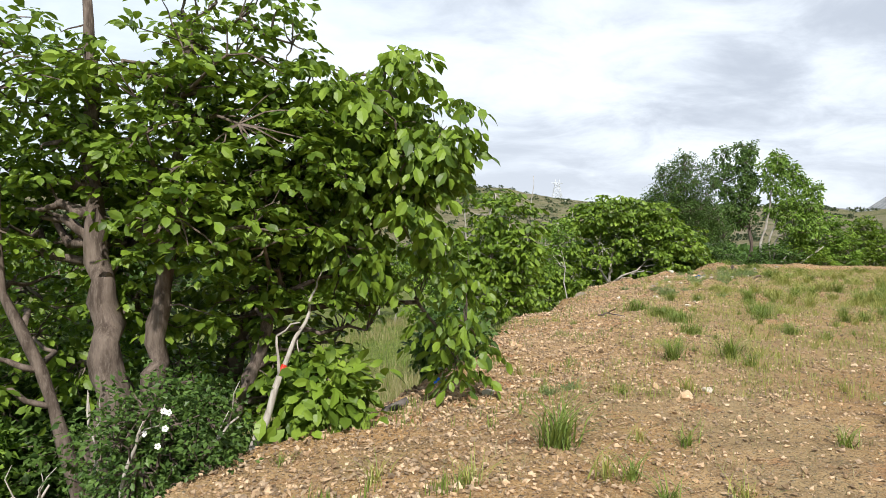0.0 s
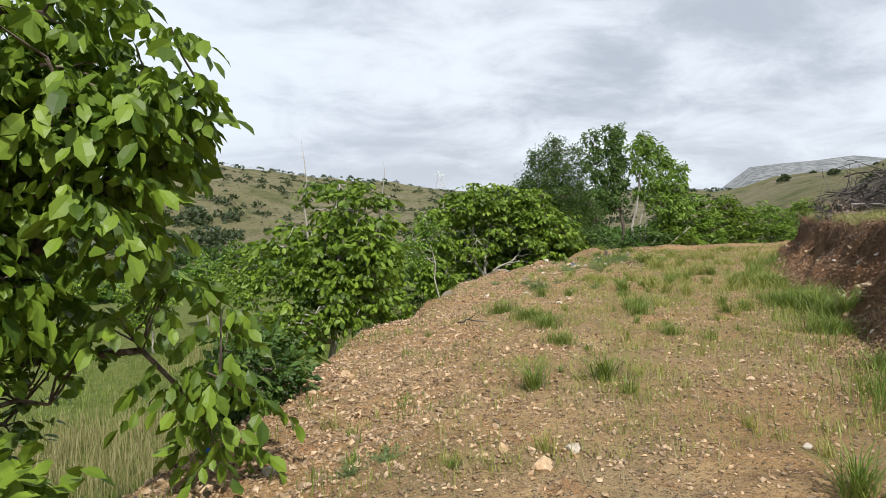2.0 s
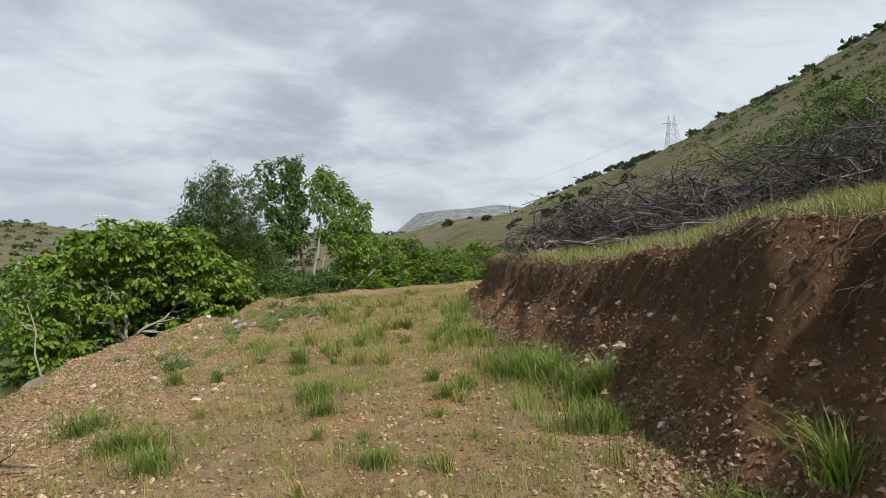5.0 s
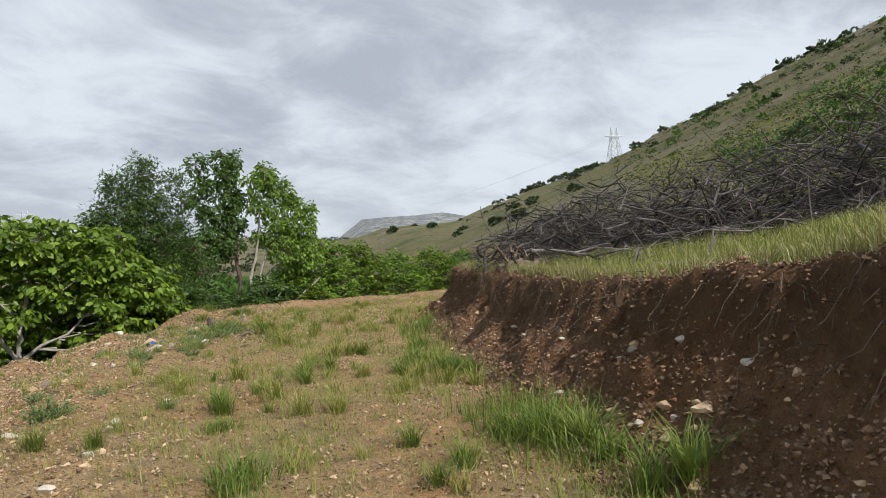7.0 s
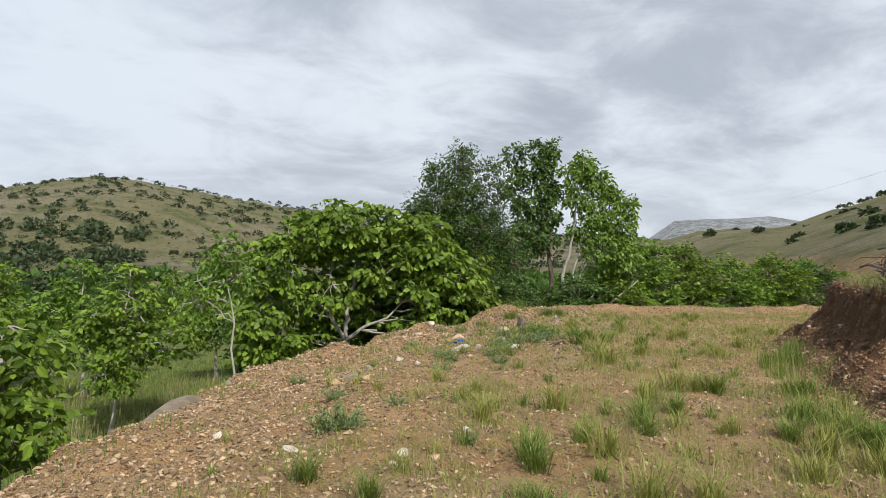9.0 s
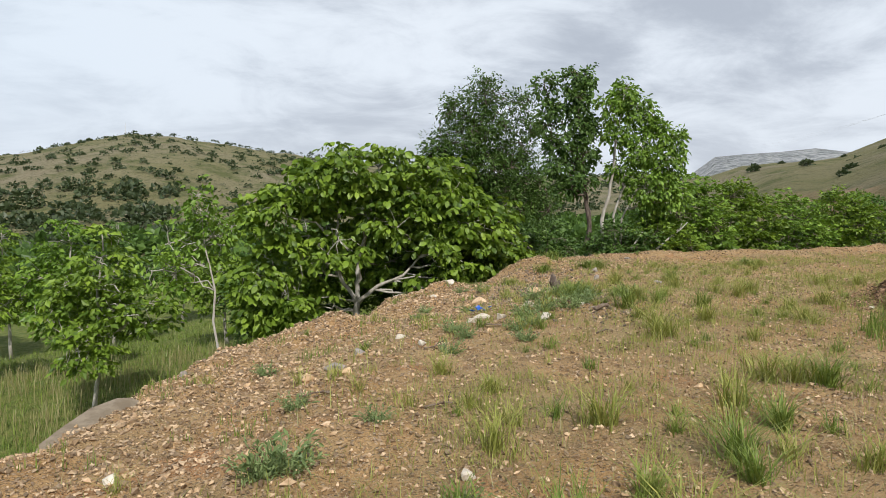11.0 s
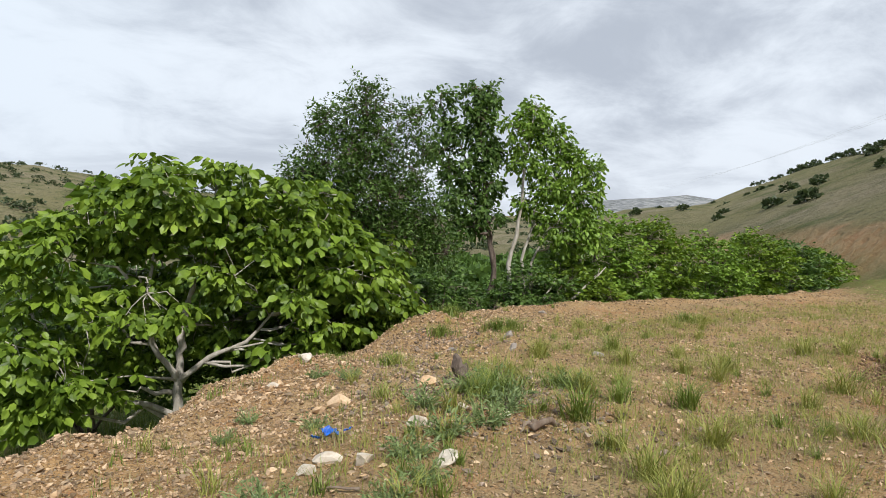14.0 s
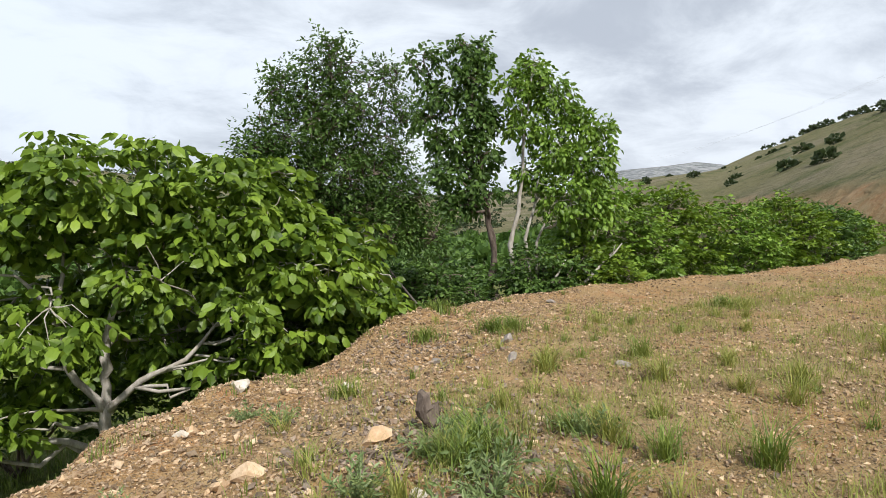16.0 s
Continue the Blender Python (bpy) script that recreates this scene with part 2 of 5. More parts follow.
def part(name, me, parent, label=""):
    ob = new(name, me)
    ob.parent = parent
    if label:
        ob["label"] = label
    return ob


class Soup:
    """Gathers many small pieces for one mesh."""

    def __init__(self):
        self.v, self.f, self.n = [], [], 0

    def add(self, verts, faces):
        verts = np.asarray(verts, dtype=float)
        self.v.append(verts)
        self.f += [tuple(i + self.n for i in f) for f in faces]
        self.n += len(verts)

    def mesh(self, name, mat, smooth=False):
        return mesh_of(name, np.concatenate(self.v), self.f, mat, smooth)


def tube(soup, pts, radii, sides=6, knots=0.0):
    """A closed tapered tube along points."""
    pts = [Vector(p) for p in pts]
    vs, fs = [], []
    for i, p in enumerate(pts):
        way = (pts[min(i + 1, len(pts) - 1)] - pts[max(i - 1, 0)])
        way = way.normalized() if way.length > 1e-6 else Vector((0, 0, 1))
        a = way.cross(Vector((0.31, 0.87, 0.12)))
        a = a.normalized() if a.length > 1e-3 else Vector((1, 0, 0))
        b = way.cross(a)
        for k in range(sides):
            c = 2 * math.pi * k / sides
            way_out = a * math.cos(c) + b * math.sin(c)
            r = radii[i]
            if knots:  # ridges, hollows and burls
                r *= 1 + knots * (noise.noise((p + way_out * r) * 5.5) + 0.5 * math.sin(3 * c + 1.3 * i) * 0.4)
            vs.append(p + way_out * r)
    for i in range(len(pts) - 1):
        for k in range(sides):
            j = (k + 1) % sides
            fs.append((i * sides + k, i * sides + j, (i + 1) * sides + j, (i + 1) * sides + k))
    fs.append(tuple(range(sides))[::-1])
    fs.append(tuple((len(pts) - 1) * sides + k for k in range(sides)))
    soup.add([tuple(v) for v in vs], fs)


def bend(a, b, rng, wobble=0.12, steps=5, sag=0.0):
    """Points of a crooked line from a to b."""
    a, b = np.asarray(a, float), np.asarray(b, float)
    L = np.linalg.norm(b - a)
    t = np.linspace(0, 1, steps)[:, None]
    off = rng.normal(0, wobble * L, (steps, 3)) * (np.sin(np.pi * t) ** 0.7)
    pts = a + (b - a) * t + off
    pts[:, 2] += sag * L * np.sin(np.pi * t[:, 0])
    return pts


# leaf outline: base, two widths each side, tip, two points of the midrib (x along, y across, z fold)
LEAF_V = np.array([[0, 0, 0], [0.30, 0.22, 0.04], [0.68, 0.25, -0.03], [1, 0, -0.20], [0.68, -0.25, -0.03], [0.30, -0.22, 0.04], [0.3, 0, 0.0], [0.7, 0, -0.08]])
LEAF_F = np.array([[0, 6, 1, 1], [6, 7, 2, 1], [7, 3, 2, 2], [0, 5, 6, 6], [5, 4, 7, 6], [4, 3, 7, 7]])
LEAF_FACES = [(0, 6, 1), (6, 7, 2, 1), (7, 3, 2), (0, 5, 6), (5, 4, 7, 6), (4, 3, 7)]
SMALL_V = np.array([[0, 0, 0], [0.45, 0.27, 0.06], [1, 0, -0.08], [0.45, -0.27, 0.06], [0.5, 0, -0.03]])
SMALL_FACES = [(0, 4, 1), (4, 2, 1), (0, 3, 4), (3, 2, 4)]


def unit(a):
    return a / np.maximum(np.linalg.norm(a, axis=-1, keepdims=True), 1e-9)


def leaves_mesh(name, pos, way, size, mat, rng, width=1.0, fine=True, flat=0.5):
    """All the leaves of one crown: positions, directions and lengths."""
    n = len(pos)
    way = unit(way)
    up = np.array([0, 0, 1.0]) * flat + rng.normal(0, 0.45, (n, 3))
    side = unit(np.cross(up, way))
    top = np.cross(way, side)
    V, F = (LEAF_V, LEAF_FACES) if fine else (SMALL_V, SMALL_FACES)
    s = np.asarray(size).reshape(n, 1, 1)
    verts = pos[:, None, :] + s * (V[None, :, 0:1] * way[:, None] + V[None, :, 1:2] * width * side[:, None] + V[None, :, 2:3] * top[:, None])
    k = len(V)
    faces = []
    for f in F:
        faces.append((np.arange(n)[:, None] * k + np.array(f)[None]).tolist())
    flatfaces = [f for group in faces for f in group]
    return mesh_of(name, verts.reshape(-1, 3), flatfaces, mat)


def in_blobs(blobs, n, rng, shell=0.55):
    """Points in a set of ellipsoids (x, y, z, rx, ry, rz), more towards their skins."""
    w = np.array([b[3] * b[4] * b[5] for b in blobs]) ** 0.75
    pick = rng.choice(len(blobs), n, p=w / w.sum())
    B = np.array(blobs)[pick]
    d = unit(rng.normal(0, 1, (n, 3)))
    r = rng.uniform(shell ** 3, 1.0, n) ** (1 / 3) * rng.uniform(0.88, 1.06, n)
    return B[:, :3] + d * r[:, None] * B[:, 3:], unit(d / B[:, 3:])


def tree(name, label, category, base, stems, blobs, tips, leaf, mat, bark=BARK, limbs=14, per_tip=2, leaflets=5, size=0.11, droop=0.7,
         spread=0.16, seed=1, group="", fine=True, width=1.0, shell=0.55, twigs=True, flat=0.9, absolute=False, rosette=False):
    """A tree: stems are lists of (x, y, z) with a start and end radius; the blobs outline its crown. All places are relative to base."""
    rng = np.random.default_rng(seed)
    root = tagged(new(name), label, category, group)
    root.location = base
    if absolute:  # crown and stems were given as heights in the world
        blobs = [(x, y, z - base[2], a, b, c) for x, y, z, a, b, c in blobs]
        stems = [([(x, y, max(z - base[2], 0.0)) for x, y, z in pts], a, b) for pts, a, b in stems]
    wood, nodes, rad = Soup(), [], []
    for pts, r0, r1 in stems:
        fine_pts = []
        for a, b in zip(pts[:-1], pts[1:]):
            seg = bend(a, b, rng, 0.026 if r0 > 0.06 else 0.02, 9 if r0 > 0.1 else 5)
            fine_pts += list(seg if not fine_pts else seg[1:])
        rr = np.linspace(r0, r1, len(fine_pts)) * rng.uniform(0.84, 1.16, len(fine_pts))
        rr[0] *= 1.35
        tube(wood, fine_pts, rr, 12 if r0 > 0.1 else 8, 0.3 if r0 > 0.1 else 0.0)
        if category == "tree":
            part("trunk", wood.mesh("trunk", bark, True), root)
            wood = Soup()
        nodes += fine_pts[3:]
        rad += list(rr[3:])
    nodes, rad = np.array(nodes), np.array(rad)
    ends, _ = in_blobs(blobs, limbs, rng, 0.25)
    limb_nodes = [nodes]
    for e in ends:
        low = nodes[:, 2] < e[2] + 0.1
        cost = np.linalg.norm(nodes - e, axis=1) + np.where(low, 0, 2.0) + rng.uniform(0, 0.35, len(nodes))
        i = int(np.argmin(cost))
        p = bend(nodes[i], e, rng, 0.07, 6, 0.06)
        tube(wood, p, np.linspace(min(rad[i] * 0.65, 0.06), 0.010, 6), 6)
        if category == "tree":
            part("limb", wood.mesh("limb", bark, True), root)
            wood = Soup()
        limb_nodes.append(p[1:])
    if wood.n:
        part("woody_base", wood.mesh("woody_base", bark, True), root)
    limb_nodes = np.concatenate(limb_nodes)
    tip, out = in_blobs(blobs, tips, rng, shell)
    if twigs:
        sprig = Soup()
        for p in tip:
            i = int(np.argmin(np.linalg.norm(limb_nodes - p, axis=1)))
            tube(sprig, bend(limb_nodes[i], p, rng, 0.06, 4, 0.05), np.linspace(0.011, 0.004, 4), 3)
        tagged(part("twig_spray", sprig.mesh("twig_spray", bark), root), kind="stuff")
    # leaves stand in sprays: a stalk with leaflets on both sides
    T = np.repeat(tip, per_tip, axis=0)
    O = np.repeat(out, per_tip, axis=0)
    n = len(T)
    if rosette:  # leaves spread from each twig's end like the ribs of an umbrella
        turn = np.tile(np.arange(per_tip) * 2 * np.pi / per_tip, len(tip)) + np.repeat(rng.uniform(0, 6.28, len(tip)), per_tip) + rng.normal(0, 0.35, n)
        ring = np.stack([np.cos(turn), np.sin(turn), rng.uniform(-0.15, 0.65, n)], 1)
        axis = unit(ring + O * np.array([0.45, 0.45, 0.25]))
        spread = 0.05
    else:
        axis = unit(O * 0.8 + rng.normal(0, 0.65, (n, 3)) + np.array([0, 0, -droop * 0.25]))
    start = T + rng.normal(0, spread * 0.6, (n, 3))
    side = unit(np.cross(axis, np.array([0, 0, 1.0]) + rng.normal(0, 0.3, (n, 3))))
    pos, way, sz = [], [], []
    stalk = size * (leaflets * (0.36 if rosette else 0.33))
    for k in range(leaflets):
        f = (k + 1) / leaflets
        sgn = 0 if k == leaflets - 1 else (1 if k % 2 else -1)
        pos.append(start + axis * (stalk * f) + np.array([0, 0, -1]) * (droop * stalk * f * f * 0.4))
        way.append(axis * (0.55 + 0.5 * (sgn == 0)) + side * sgn * 0.85 + np.array([0, 0, -(0.72 if rosette else 0.52) * droop]) + rng.normal(0, 0.22, (n, 3)))
        sz.append(size * rng.uniform(0.7, 1.25, n) * (0.75 + 0.35 * f))
    crown = part("crown", leaves_mesh("crown", np.concatenate(pos), np.concatenate(way), np.concatenate(sz), mat, rng, width, fine, flat), root, leaf)
    tagged(crown, kind="stuff")
    return root


def blades(pos, height, lean, width, rng):
    """Vertices and faces of curved grass blades."""
    n = len(pos)
    a = rng.uniform(0, 2 * np.pi, n)
    way = np.stack([np.cos(a), np.sin(a), np.zeros(n)], 1)
    side = np.stack([-np.sin(a), np.cos(a), np.zeros(n)], 1)
    h, l, w = height[:, None], (lean * height)[:, None], np.asarray(width).reshape(-1, 1)
    up = np.array([0, 0, 1.0])
    v0, v1 = pos - side * w / 2, pos + side * w / 2
    mid = pos + up * h * 0.6 + way * l * 0.35
    v2, v3 = mid - side * w * 0.38, mid + side * w * 0.38
    v4 = pos + up * h * 0.95 + way * l
    verts = np.stack([v0, v1, v2, v3, v4], 1).reshape(-1, 3)
    b = (np.arange(n) * 5)[:, None]
    return verts, (b + np.array([[0, 1, 3, 2]])).tolist() + (b + np.array([[2, 3, 4]])).tolist()


def grass_mesh(name, pos, height, lean, width, mat, rng):
    v, f = blades(pos, height, lean, width, rng)
    return mesh_of(name, v, f, mat)


def stone_mesh(name, r, mat, seed, squash=0.65, rough=0.35):
    rng = np.random.default_rng(seed)
    bm = bmesh.new()
    bmesh.ops.create_icosphere(bm, subdivisions=2, radius=r)
    cuts, depth = unit(rng.normal(0, 1, (11, 3))), rng.uniform(0.38, 0.72, 11)
    for v in bm.verts:
        p = np.array(v.co)
        for c, k in zip(cuts, depth):  # broken flat faces
            d = p @ c - r * k
            if d > 0:
                p = p - c * d
        p = p * (1 + rough * 0.25 * noise.noise(Vector(p / r * 1.7) + Vector((seed, 0, 0))))
        v.co = (p[0] * 1.15, p[1] * 0.9, p[2] * squash)
    me = bpy.data.meshes.new(name)
    bm.to_mesh(me)
    bm.free()
    me.materials.append(mat)
    return me


# ---- the ground ----
EDGE = [(-2.6, -40), (-2.3, -4), (-2.1, 3.0), (-1.95, 4.5), (-1.5, 5.35), (-0.85, 6.5), (0.05, 8.2), (1.0, 11.3), (1.6, 13.6), (2.95, 15.9), (3.7, 17.8), (4.3, 19.7),
        (5.0, 21.3), (5.75, 22.4), (6.5, 22.75), (7.1, 23.2), (7.3, 24.1), (7.55, 25.2), (8.9, 26.0), (10.0, 26.6), (11.9, 29.0), (14.5, 30.0), (18, 30.7), (25, 31.2), (32, 33.5), (45, 48), (75, 95), (300, 420)]
FOOT = [(3.6, -40), (4.3, -2), (4.8, 2.5), (5.5, 5.4), (6.3, 7.2), (7.6, 9.2), (8.8, 11.2), (9.9, 13.3), (11.05, 15.0), (12.9, 17.6), (14.5, 20.0), (15.4, 21.3), (17.0, 22.3), (22, 23.4), (32, 27),
        (60, 45), (300, 240)]


def side_distance(line, x, y):
    """Distance from a line of points, positive to its right."""
    best = np.full(x.shape, 1e9)
    sign = np.ones(x.shape)
    for (ax, ay), (bx, by) in zip(line[:-1], line[1:]):
        dx, dy = bx - ax, by - ay
        t = np.clip(((x - ax) * dx + (y - ay) * dy) / (dx * dx + dy * dy), 0, 1)
        ex, ey = x - ax - t * dx, y - ay - t * dy
        d = np.hypot(ex, ey)
        s = np.where(dx * (y - ay) - dy * (x - ax) < 0, 1.0, -1.0)
        near = d < best - 1e-9
        sign = np.where(near, s, sign)
        best = np.minimum(best, d)
    return best * sign


def step(a, b, v):
    t = np.clip((v - a) / (b - a), 0, 1)
    return t * t * (3 - 2 * t)


WAVES = [(random.uniform(0, 6.28), random.uniform(0, 6.28), random.uniform(0.6, 1.4)) for _ in range(8)]


def ripple(x, y, length, octaves=4):
    """A cheap smooth unevenness about 0, of height about 1."""
    z = 0
    for k in range(octaves):
        f = 2 * math.pi / length * 1.9 ** k
        for a, p, q in WAVES[k % 4: k % 4 + 4]:
            z = z + np.sin(x * math.cos(a + k) * f * q + y * math.sin(a + k) * f * q + p * (k + 1)) * 0.34 / 1.75 ** k
    return z


def hill_parts(x, y):
    # the slope on the far side of the valley, by bearing from the terrace
    px, py = x - 5.0, y - 10.0
    r, az = np.hypot(px, py), np.degrees(np.arctan2(px, py))
    back = np.abs(az) > 100
    crest = np.interp(az, [-100, -60, -30, -21, -13, -9, -3, 4, 11, 17, 22, 30, 36, 42], [2.0, 4.2, 3.4, 3.6, 5.5, 5.5, 4.85, 4.3, 3.55, 3.15, 2.85, 2.3, 1.2, 0.0])
    R = 400 + 30 * np.sin(np.radians(az * 5))
    rise = np.clip((r - 85) / (R - 85), 0, 1)
    rise = 0.35 * rise + 0.65 * step(0, 1, rise)
    top = np.tan(np.radians(crest)) * 400
    left = (top + 9) * rise * (crest > 0) - (r > R) * np.minimum((r - R) * 0.12, 50) * (crest > 0)
    left = left * (1 - 0.9 * back)
    # the hillside above the bank
    s = (x - 14.4) * 0.847 - (y - 20.2) * 0.531
    u = (x - 14.4) * 0.531 + (y - 20.2) * 0.847
    sc = np.clip(s - 1.2 - 6.5 * step(3, 12, u) * (1 - step(22, 36, u)), 0, None)
    h = 0.13 * np.minimum(sc, 7) + 0.26 * np.clip(sc - 7, 0, 10) + 0.385 * np.clip(sc - 17, 0, 103) - 0.12 * np.clip(sc - 120, 0, 400)
    h = h * (1 - 0.85 * step(430, 900, u)) * (1 - 0.5 * step(40, 300, -u))
    h = h * (1 + 0.22 * step(200, 90, u) * step(20, 100, sc))
    # a track cut into it
    on = step(22, 34, u) * (1 - step(95, 120, u))
    bench = -2.6 * step(4, 9, s) * (1 - step(12.5, 17.0, s)) * on
    # rocky mountains far away
    rug = 0.6 * np.sin(az * 0.9) + 0.5 * np.sin(az * 2.3 + 1) + 0.35 * np.sin(az * 5.1 + 2) + 0.2 * np.sin(az * 11.3)
    far = np.tan(np.radians(3.45 + 0.14 * rug + 0.62 * np.exp(-((az - 41) / 3) ** 2))) * 1500
    far = (far + 9) * step(700, 1500, r) * (1 - 0.5 * step(1550, 2300, r)) * step(25, 31, az) * (1 - step(70, 100, az))
    return left, h + bench, far, s, u, r, az, on


def ground(x, y):
    """Height of the ground and its covers at places."""
    x, y = np.asarray(x, float), np.asarray(y, float)
    d = side_distance(EDGE, x, y) + 0.16 * ripple(x, y, 2.6)
    b = side_distance(FOOT, x, y) + 0.10 * ripple(x + 3, y, 1.9)
    left, right, far, s, u, r, az, on = hill_parts(x, y)
    z = -0.06 + 0.0125 * np.clip(y, -10, 60)
    low = step(3.0, 0.2, d) * (1 - step(25, 28.5, y))
    z = z - 0.34 * low
    z = z + 0.035 * ripple(x, y, 3.1) * step(60, 20, r)
    z = z + 0.17 * np.exp(-((x - 9.4) / 1.5) ** 2 - ((y - 21.8) / 2.6) ** 2) + 0.12 * np.exp(-((x - 12.6) / 1.5) ** 2 - ((y - 26.5) / 2.2) ** 2)
    z = z + (0.05 + 0.09 * step(12, 18, y)) * np.exp(-((d - 0.55) / 0.5) ** 2) * (0.6 + 0.6 * ripple(x, y, 4.3)) * (r < 60)
    out = np.clip(-d, 0, None)
    valley = -0.98 * np.minimum(out, 1.7) - 0.26 * np.clip(out - 1.7, 0, 1.7) - 0.12 * np.clip(out - 3.4, 0, 12) - 0.045 * np.clip(out - 15.4, 0, 110)
    z = z + valley + 0.16 * np.exp(-((x - 6.35) / 0.45) ** 2 - ((y - 22.35) / 0.4) ** 2) + 0.10 * np.exp(-((x - 9.0) / 0.8) ** 2 - ((y - 25.2) / 0.7) ** 2)
    z = z + 0.016 * ripple(x, y, 0.55) * (r < 40) * (b < 0.3)
    talus = np.exp(-((x - 9.35) / 0.75) ** 2 - ((y - 10.3) / 1.1) ** 2)
    z = z + 0.30 * talus * (1 - step(0.5, 0.8, b))
    lip = 0.58 + 0.13 * ripple(x, y, 3.3)
    bank = 0.80 * np.clip((b + 0.18) / 0.95, 0, 1) ** 1.1 + 0.48 * step(lip + 0.02, lip + 0.26, b)
    gone = step(2.5, 9, u)
    bank = bank * (1 - gone) * (1 + 0.30 * step(12.8, 7.5, y))
    z = z + bank + right * np.where(u < 5, step(0.8, 3, b), 1.0) + (0.085 * ripple(x, y, 0.9) + 0.045 * ripple(x + 2, y, 0.37)) * step(0.0, 0.3, b) * step(1.05, 0.75, b)
    away = step(40, 90, r)
    z = z + left * (1 - step(0, 60, d)) + far + (0.6 * ripple(x, y, 30) + 0.9 * ripple(x, y, 130)) * away * step(0, 200, r)
    on_top = step(0.95, 1.15, b)
    soil = step(-0.25, 0.15, b) * (1 - on_top) * (1 - gone)
    meadow = step(0.25, 1.3, out)
    grass = np.maximum(meadow * 0.95, on_top * 0.9)
    grass = np.maximum(grass, np.clip(0.17 + 0.25 * ripple(x, y, 2.7) + 0.20 * step(1.5, 4.0, d) - 0.25 * step(1.6, 0.3, d), 0, 0.55) * (1 - soil))
    grass = np.maximum(grass, 0.75 * step(3.5, 7, s) * step(4, 9, u))
    hill = np.maximum(step(45, 100, r), step(9, 18, s))
    rock = step(700, 900, r) * step(-5, 10, az)
    cut = on * step(12.8, 13.8, s) * (1 - step(16.2, 17.2, s)) * step(-0.7, 0.1, ripple(x, y, 26))
    cut = np.maximum(cut, step(0.5, 0.25, np.hypot((az - 4) / 7, (r - 112) / 34)) * (d < 0))
    topsoil = step(lip - 0.1, lip + 0.2, b)
    spoil = np.clip(talus * 1.6 + 0.6 * np.exp(-((x - 7.6) / 1.2) ** 2 - ((y - 7.8) / 1.6) ** 2), 0, 1)
    return z, dict(spoil=spoil, topsoil=topsoil, soil=soil, grass=grass, hill=hill, rock=rock, cut=cut), d, b, out


SHEET = {}


def gz(x, y):
    """Height of the built ground sheet."""
    xs, ys, Z = SHEET["x"], SHEET["y"], SHEET["z"]
    i, j = int(np.searchsorted(xs, x)) - 1, int(np.searchsorted(ys, y)) - 1
    a, b = (x - xs[i]) / (xs[i + 1] - xs[i]), (y - ys[j]) / (ys[j + 1] - ys[j])
    return float((Z[j, i] * (1 - a) + Z[j, i + 1] * a) * (1 - b) + (Z[j + 1, i] * (1 - a) + Z[j + 1, i + 1] * a) * b)


def axis_steps(lo, hi, fine, far, grow=1.09):
    mid = list(np.arange(lo, hi, fine))
    a, s = mid[-1], fine
    while a < far:
        s *= grow
        a += s
        mid.append(a)
    a, s, front = mid[0], fine, []
    while a > -far:
        s *= grow
        a -= s
        front.append(a)
    return np.array(front[::-1] + mid)


def build_ground():
    xs, ys = axis_steps(-3.0, 18.0, 0.085, 2600), axis_steps(2.0, 32.0, 0.085, 2600)
    X, Y = np.meshgrid(xs, ys)
    Z, covers, d, b, out = ground(X, Y)
    SHEET.update(x=xs, y=ys, z=Z)
    nx, ny = len(xs), len(ys)
    verts = np.stack([X, Y, Z], -1).reshape(-1, 3)
    i = (np.arange(ny - 1)[:, None] * nx + np.arange(nx - 1)[None]).reshape(-1, 1)
    me = mesh_of("ground", verts, i + np.array([[0, 1, nx + 1, nx]]), EARTH, True)
    for k, v in covers.items():
        at = me.attributes.new(k, "FLOAT", "POINT")
        at.data.foreach_set("value", np.ascontiguousarray(v.reshape(-1), dtype=np.float32))
    tagged(new("ground", me), "sandy orange earth terrace with cut bank, meadow and dry hills", "ground", kind="structure")


build_ground()


# ---- trees along the edge and at the end of the terrace ----
def on_ground(x, y, sink=0.05):
    return (x, y, gz(x, y) - sink)


